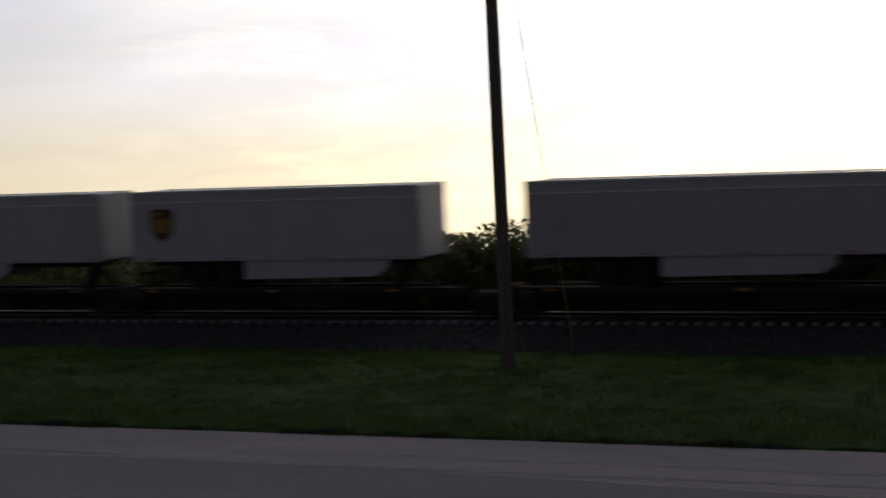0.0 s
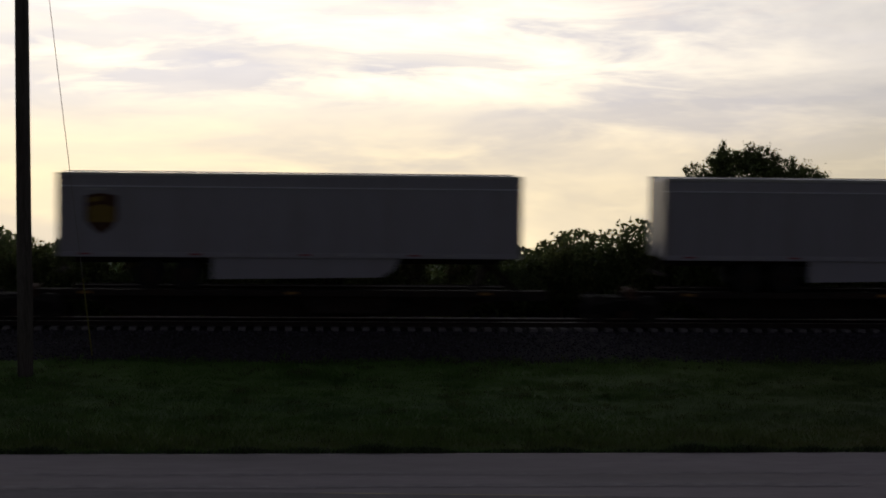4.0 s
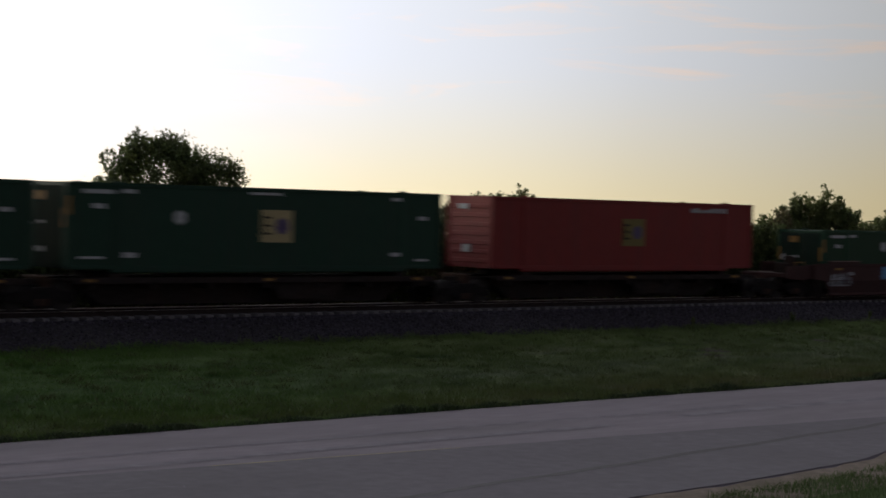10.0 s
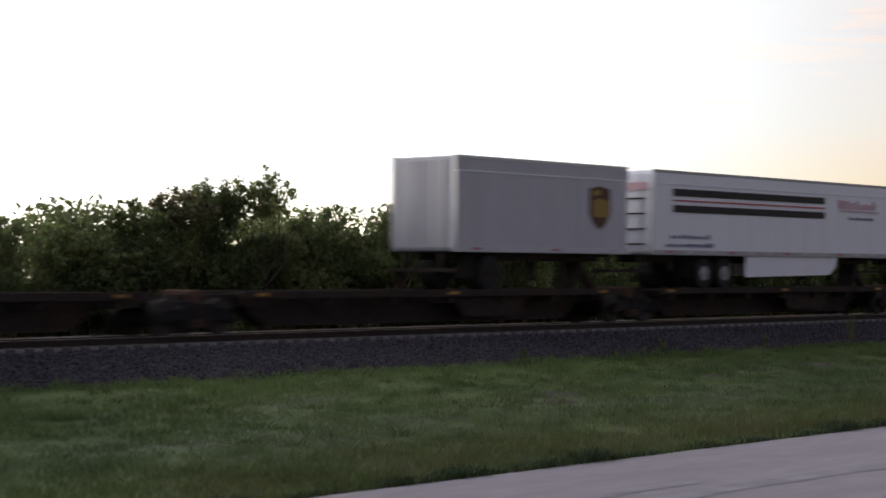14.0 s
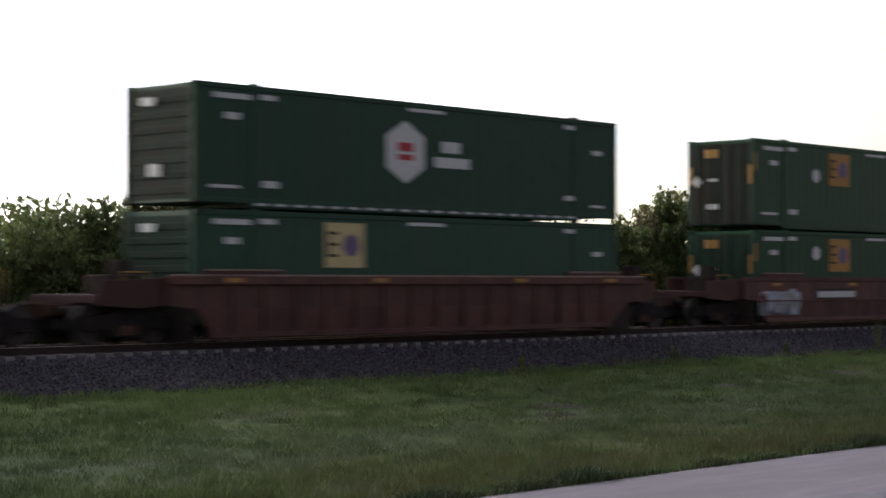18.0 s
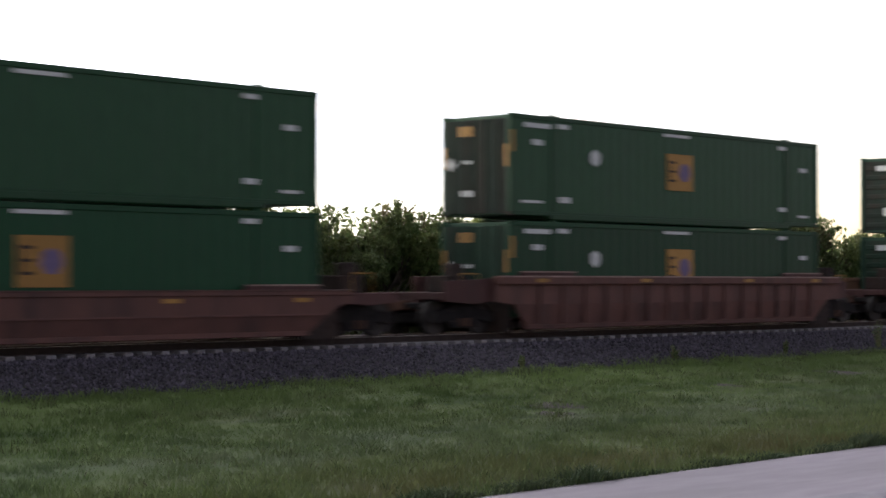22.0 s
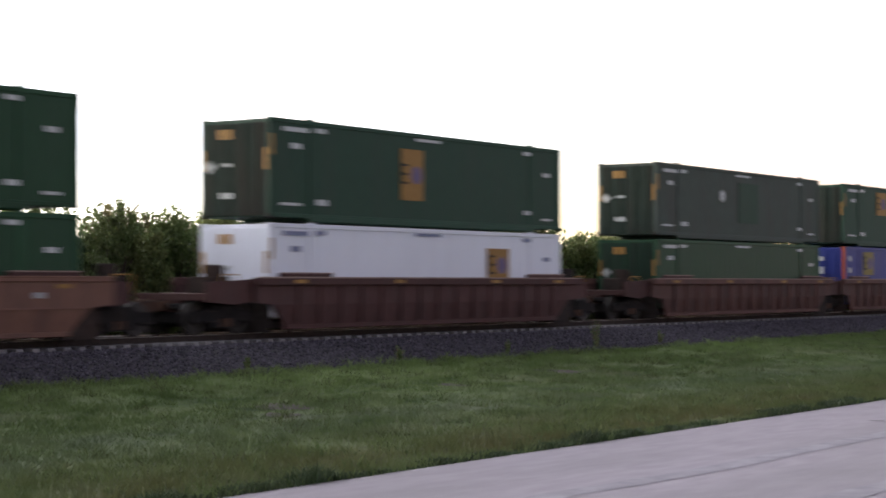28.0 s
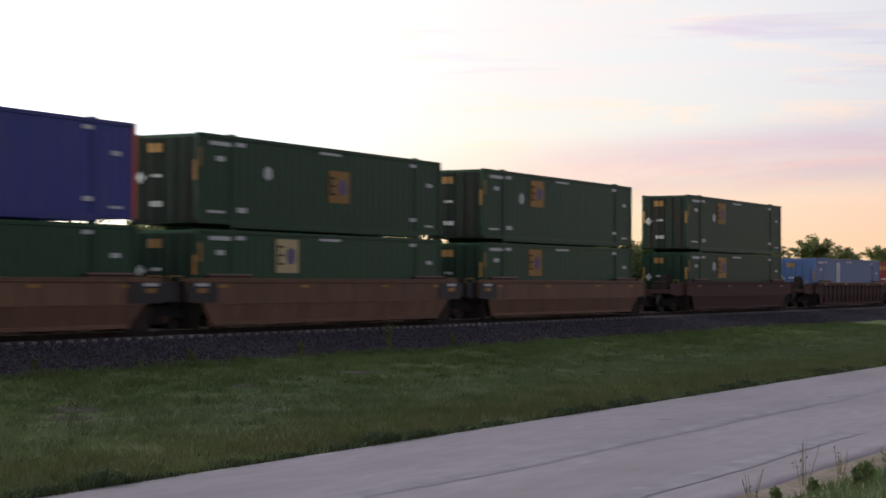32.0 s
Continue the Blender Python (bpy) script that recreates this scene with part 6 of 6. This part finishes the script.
        plate("fleet_number", M["mark"], 0.75, 0.07, t, (1.35, -1.3, 3.35), "marking")
    elif mark == "shield_r":
        shield(t, L - 1.5, 2.55)
    elif mark == "sign_l" or mark == "sign_r":
        x = 3.4 if mark == "sign_l" else L - 3.3
        p = plate("blue_sign", M["navy"], 5.3, 0.55, t, (x, -1.3, 3.2), "sign", "blue banner with pale letter-like bars")
        for k in range(6):
            plate("sign_letter", M["white"], 0.34, 0.38, p, (-2.25 + 0.42 * k, -0.014, 0.0), "sign_bar")
        for k in range(7):
            plate("sign_small", M["slate"], 0.24, 0.3, p, (0.45 + 0.32 * k, -0.014, 0.0), "sign_bar")
        if mark == "sign_r":
            for k in (-0.35, 0.35):
                disc("round_mark", M["white"], 0.24, t, (L * 0.36 + k, -1.3, 1.95), 12, "marking", "round white mark")
    elif mark == "black_stripes":
        for zz, h, mat in ((3.18, 0.24, "ink"), (2.91, 0.05, "red_mark"), (2.64, 0.24, "ink")):
            plate("stripe", M[mat], 9.7, h, t, (5.95, -1.3, zz), "stripe", "long dark stripe along the side" if h > 0.1 else "thin red stripe")
        letter_bars(t, 13.2, 3.08, 2.9, 0.32, 9, "rose", 5)
        plate("word_line", M["rose"], 2.9, 0.06, t, (13.4, -1.3, 2.84), "marking")
        letter_bars(t, 13.5, 2.58, 1.9, 0.11, 12, "slate", 6)
        letter_bars(t, 2.1, 1.72, 2.3, 0.15, 12, "slate", 7)
        letter_bars(t, 2.1, 1.44, 2.8, 0.15, 15, "slate", 8)
    elif mark == "blue_stripes":
        for zz in (3.0, 2.78):
            plate("stripe", M["navy"], 13.2, 0.12, t, (7.1, -1.3, zz), "stripe", "long blue stripe along the side")
        box_sign = plate("box_sign", M["mark"], 1.7, 0.72, t, (14.9, -1.3, 2.75), "sign", "small white sign with dark rules and grey lettering")
        for zz, mat in ((0.3, "ink"), (-0.3, "ink"), (0.0, "slate")):
            plate("rule", M[mat], 1.5, 0.05 if mat == "ink" else 0.22, box_sign, (0, -0.014, zz), "sign_bar")
        plate("text_row", M["ink"], 1.4, 0.1, t, (3.2, -1.3, 1.75), "marking")
    return t


GREY_LABELS = ("grey smooth-sided road trailer with a brown shield emblem", "long pale grey trailer riding on the spine car")
SPINE = "rusty dark spine car carrying a road trailer"
SPINE_C = "dark grimy spine car carrying a single container"
# (start, length, mark, skirt): trailers at the head of the visible train
HEAD = ((-46, 15.9, "shield_l", True), (-28.55, 12.7, "shield_l", True), (-11.6, 16.2, "shield_r", True), (30.9, 15.5, "shield_l", True), (50.4, 15.5, "shield_l", True), (69.4, 15.5, "shield_r", True), (88.1, 15.5, "shield_l", True), (108.5, 15.5, None, True))
for s0, ln, mk, sk in HEAD:
    spine_car(s0, ln, SPINE, "trailer", (True, False), 1.35, 1.2)
    trailer(s0, ln, GREY_LABELS[0] if mk else GREY_LABELS[1], "grey", mk, sk)
spine_car(12, 15.8, SPINE_C, "box", (True, False), 1.4, 1.4)
low_box = container(12, 2.76, "grey", "grey container set low on a spine car with brown shield emblem", 15.7, 2.9, sign=0, hexa=0, deep=0.008, bars=False, end="ribs")
shield(low_box, 14.2, 1.75)
spine_car(128, 15.5, SPINE, "trailer", (True, False), 1.4, 1.2)
trailer(134.4, 8.5, "short pale grey trailer with a brown shield emblem", "grey", "shield_r", False, short=True)
spine_car(146.15, 16.0, SPINE, "trailer", (True, False), 1.2, 1.1)
trailer(146.15, 16.0, "pale grey trailer with a blue lettered banner high on its side", "grey", "sign_l", False)
spine_car(164.25, 16.0, SPINE, "trailer", (True, False), 1.0, 0.8)
trailer(164.25, 16.0, "grey trailer with a white lower band and a blue lettered banner", "dull", "sign_r", False, band=True)
spine_car(182, 15.8, SPINE, "trailer", (True, False), 0.8, 1.3)
trailer(182, 15.8, GREY_LABELS[0], "grey", "shield_r", True)
GREEN = "dark green steel freight container with white marks"
GREEN_SIGN = "dark green steel container with an orange-yellow square sign"
for s0, sg, hx, e in ((200.7, 0.36, 0.26, "doors"), (218.1, 0.30, 0.22, "doors"), (235.35, 0.38, 0.27, "ribs"), (252.5, 0.52, 0.27, "doors")):
    spine_car(s0, 16.0, SPINE_C, "box", (True, False), 0.7 if s0 > 200 else 1.4, 0.6)
    container(s0, 2.74, "green_dull", GREEN_SIGN, 16.0, 2.92, sign=sg, hexa=hx, end=e, sign_mat="pale" if s0 > 240 else "faded" if s0 < 210 else "yellow")
spine_car(271.1, 15.9, SPINE_C, "box", (True, True), 1.1, 1.6)
red_box = container(271.1, 2.74, "red", "bright red steel container with a small yellow and blue sign", 15.9, 2.92, sign=0.51, sign_mat="olive", hexa=0, end="ribs", bars=False)
letter_bars(red_box, 12.9, 2.6, 2.4, 0.2, 9, "mark", 12)

LOW, HIGH = 1.80, 4.65
WELL = dict(russet="orange-brown steel well car with smooth side sills", brown="reddish-brown steel well car with smooth side sills", maroon="dark maroon well car with vertical ribs on its sides", tan="yellow-tan steel well car with smooth side sills")
# (start, car paint, ribbed, low, first, last, truck at its near end, truck at its far end)
WELLS = ((292.2, "maroon", 0, 0, 1, 0, 1, 1), (311.4, "maroon", 0, 0, 0, 0, 0, 1), (331, "maroon", 0, 0, 0, 1, 0, 1),
         (443.8, "brown", 0, 0, 1, 1, 1, 1), (466.85, "brown", 1, 0, 1, 1, 1, 1), (490.2, "brown", 0, 0, 1, 0, 1, 1))
MIX = {292.2: ((0.27, 0.41, "sky_blue", 2.3, 2.95), (0.46, 0.93, "fresco", 1.9, 2.95), (0.02, 0.12, "tag", 2.0, 2.7)), 311.4: ((0.36, 0.81, "tag", 1.75, 2.95),), 490.2: ((0.0, 0.15, "mural", 1.8, 2.6),),
       509.45: ((0.04, 0.41, "mural", 1.75, 2.98), (0.62, 0.95, "mural", 1.75, 2.98)), 529: ((0.231, 0.465, "sky_blue", 1.85, 2.97),),
       599.05: ((0.065, 0.165, "lilac", 1.85, 2.85), (0.533, 0.735, "lilac", 1.9, 2.93)), 618.6: ((0.316, 0.66, "sky_blue", 2.3, 2.96), (0.7, 0.86, "lilac", 2.1, 2.85))}
# where the lettered board stands along the sill
BOARD = {490.2: 0.293, 509.45: 0.514, 529: 0.701, 552.35: 0.0, 599.05: 0.269, 681: 0.52, 808.9: 0.0, 618.6: 0.0, 828.1: 0.0, 847.9: 0.0, 871.9: 0.0}
WELLS_B = ((509.45, "brown", 0, 0, 0, 0, 0, 1), (529, "brown", 0, 0, 0, 1, 0, 1), (552.35, "brown", 0, 1, 1, 1, 1, 1), (575.65, "brown", 1, 0, 1, 1, 1, 1),
           (599.05, "tan", 0, 0, 1, 0, 1, 1), (618.6, "tan", 0, 0, 0, 0, 0, 1), (638.2, "tan", 0, 0, 0, 1, 0, 1), (661.2, "russet", 0, 0, 1, 0, 1, 1))
WELLS_C = ((681, "russet", 0, 0, 0, 0, 0, 1), (700.4, "russet", 0, 0, 0, 1, 0, 1), (723.8, "maroon", 1, 0, 1, 1, 1, 1), (747.2, "brown", 1, 0, 1, 0, 1, 1), (766.3, "brown", 1, 0, 0, 0, 0, 1), (785.5, "brown", 1, 0, 0, 1, 0, 1))
WELLS_D = ((808.9, "tan", 0, 0, 1, 0, 1, 1), (828.1, "tan", 0, 0, 0, 0, 0, 1), (847.9, "tan", 0, 0, 0, 1, 0, 1), (871.9, "maroon", 0, 0, 1, 1, 1, 1), (895.3, "maroon", 1, 0, 1, 1, 1, 1), (918.8, "maroon", 1, 0, 1, 1, 1, 1))
for group in (WELLS, WELLS_B, WELLS_C, WELLS_D):
    for s0, paint, rib, low, first, last, ta, tb in group:
        well_car(s0, paint, WELL[paint], bool(rib), bool(low), bool(first), bool(last), (bool(ta), bool(tb)), MIX.get(s0, ()), BOARD.get(s0, 0.5))

GREEN_BLUE = "blue steel container with orange end posts and a yellow square sign"


def box_up(s0, paint, label, **more):
    return container(s0, HIGH, paint, label, 16.1, 2.945, **more)


def box_down(s0, paint, label, **more):
    return container(s0, LOW, paint, label, 16.1, 2.80, **more)


box_down(292.2, "green", GREEN_SIGN, sign=0.4, hexa=0.3)
box_down(311.4, "green_dull", GREEN_SIGN, sign=0.38, sign_mat="pale", hexa=0.0, end="ribs")
box_down(331, "blue", GREEN_BLUE, sign=0.2, hexa=0.0, post="orange", sign_mat="olive")
box_up(331, "green", GREEN_SIGN, sign=0.36, hexa=0.24)
box_down(443.8, "green_dull", "dark green container with a white six-sided badge and lettering", sign=0, hexa=0, badge=True)
box_up(466.85, "green_dull", "dark green container with a white six-sided badge and lettering", sign=0, hexa=0, badge=True, end="ribs")
box_down(466.85, "green_dull", GREEN_SIGN, sign=0.304, sign_mat="pale", hexa=0, end="ribs")
# (start, sign above, sign below, placard above, placard below)
PAIRS = ((490.2, 0.333, 0.333, 0.239, 0.239), (509.45, 0.515, 0.333, 0.242, 0.241), (552.35, 0.316, 0.495, 0.23, 0.235), (575.65, 0.5, 0.5, 0.238, 0.238), (618.6, 0.333, 0.333, 0.0, 0.238), (638.2, 0.46, 0.32, 0.235, 0.234), (661.2, 0.33, 0.5, 0.24, 0.24),
         (681, 0.525, 0.36, 0.24, 0.24), (700.4, 0.513, 0.339, 0.24, 0.24), (828.1, 0.525, 0.318, 0.244, 0.0), (847.9, 0.322, 0.309, 0.224, 0.0), (871.9, 0.325, 0.332, 0.25, 0.25))
for s0, su, sl, hu, hl in PAIRS:
    box_up(s0, "green", GREEN_SIGN, sign=su, hexa=hu, hexa_z=0.63)
    box_down(s0, "green" if s0 in (638.2, 847.9, 700.4, 828.1) else "green_deep", GREEN_SIGN, sign=sl, hexa=hl, sign_mat="pale" if s0 in (828.1,) else "yellow")
box_down(529, "green", GREEN_SIGN, sign=0.325, hexa=0.231, hexa_z=0.78, sign_mat="pale")
box_up(599.05, "green_dull", GREEN_SIGN, sign=0.306, hexa=0.697, hexa_z=0.79, sign_mat="pale", end="ribs")
box_down(599.05, "green_dull", GREEN_SIGN, sign=0.683, hexa=0.764, hexa_z=0.79, end="ribs")
box_up(723.8, "green_dull", "dark green container with a tall faded orange sign", sign=0.434, hexa=0.0, tall_sign=True)
box_down(723.8, "white", "white corrugated container with an orange and blue sign", sign=0.745, sign_z=0.6, hexa=0.0, deep=0.04)
panelled = box_up(747.2, "green_grey", "faded grey-green container with a dark panel", sign=0, hexa=0.366, hexa_z=0.62)
plate("dark_panel", M["green_dull"], 1.9, 1.7, panelled, (8.4, -1.287, 1.6), "panel", "darker repainted panel")
box_down(747.2, "green", GREEN, sign=0, hexa=0)
box_up(766.3, "green_dull", GREEN_SIGN, sign=0.306, hexa=0.696, hexa_z=0.77)
box_down(766.3, "blue", GREEN_BLUE, sign=0.193, hexa=0.0, post="orange", sign_mat="olive")
box_up(785.5, "green_dull", GREEN, sign=0, hexa=0.237, hexa_z=0.62)
box_down(785.5, "green", GREEN_SIGN, sign=0.42, hexa=0)
box_up(808.9, "blue", GREEN_BLUE, sign=0.213, hexa=0.0, post="orange", sign_mat="olive")
box_down(808.9, "green", GREEN_SIGN, sign=0.509, hexa=0.244, sign_mat="pale")
far_box = box_down(895.3, "blue_light", "low sky-blue steel container with a white upright stripe", sign=0, hexa=0)
plate("white_stripe", M["mark"], 0.9, 2.3, far_box, (5.2, -1.29, 1.4), "stripe", "white upright stripe")
box_down(918.8, "red", "low red steel container in a well car", sign=0, hexa=0)

# flat section between the double stacks
spine_car(351.2, 16.0, SPINE, "bare", (True, False), 1.2, 1.0)
trailer(352.65, 8.3, "short white-grey trailer with a brown shield emblem", "white", None, False, short=True, axle_at=7.1)
spine_car(369.6, 16.5, SPINE, "trailer", (True, False), 1.0, 0.8)
pup = trailer(378, 8.3, "short pale grey trailer with a brown shield emblem", "grey", "shield_r", False, short=True)
spine_car(387.7, 15.9, SPINE, "trailer", (True, False), 0.8, 0.7)
trailer(387.7, 15.8, "long white trailer with black stripes and pink lettering", "white", "black_stripes", True)
spine_car(404.95, 15.9, SPINE, "trailer", (True, False), 0.7, 0.6)
trailer(404.95, 15.9, "long white trailer with two blue stripes", "white", "blue_stripes", False)
spine_car(422.4, 16.0, SPINE_C, "box", (True, True), 0.6, 1.6)
black_box = container(422.4, 2.74, "black", "black steel container with a white upright panel", 16.0, 2.86, sign=0, hexa=0)
plate("white_panel", M["mark"], 0.7, 1.3, black_box, (3.2, -1.29, 1.75), "sign", "upright white panel with a dark figure")
for thing, x in ((352.65, 1.5),):
    owner = [t for t, s, z in MOVING if abs(s - thing) < 0.01 and t.name.startswith("trailer")][0]
    shield(owner, x, 2.6)


# the train hangs back a little at one moment
HANG = ((0.0, 0.0), (22.5, 0.0), (23.0, 0.0), (23.5, 0.1), (24.0, 0.7), (24.5, 0.1), (25.0, 0.0), (25.5, 0.0), (SECONDS, 0.0))


def motions():
    """The whole train rolls from right to left at one speed."""
    for t, s, z in MOVING:
        walk(t, [(when, pose(s - SPEED * when + back, TRACK, z)) for when, back in HANG])


motions()
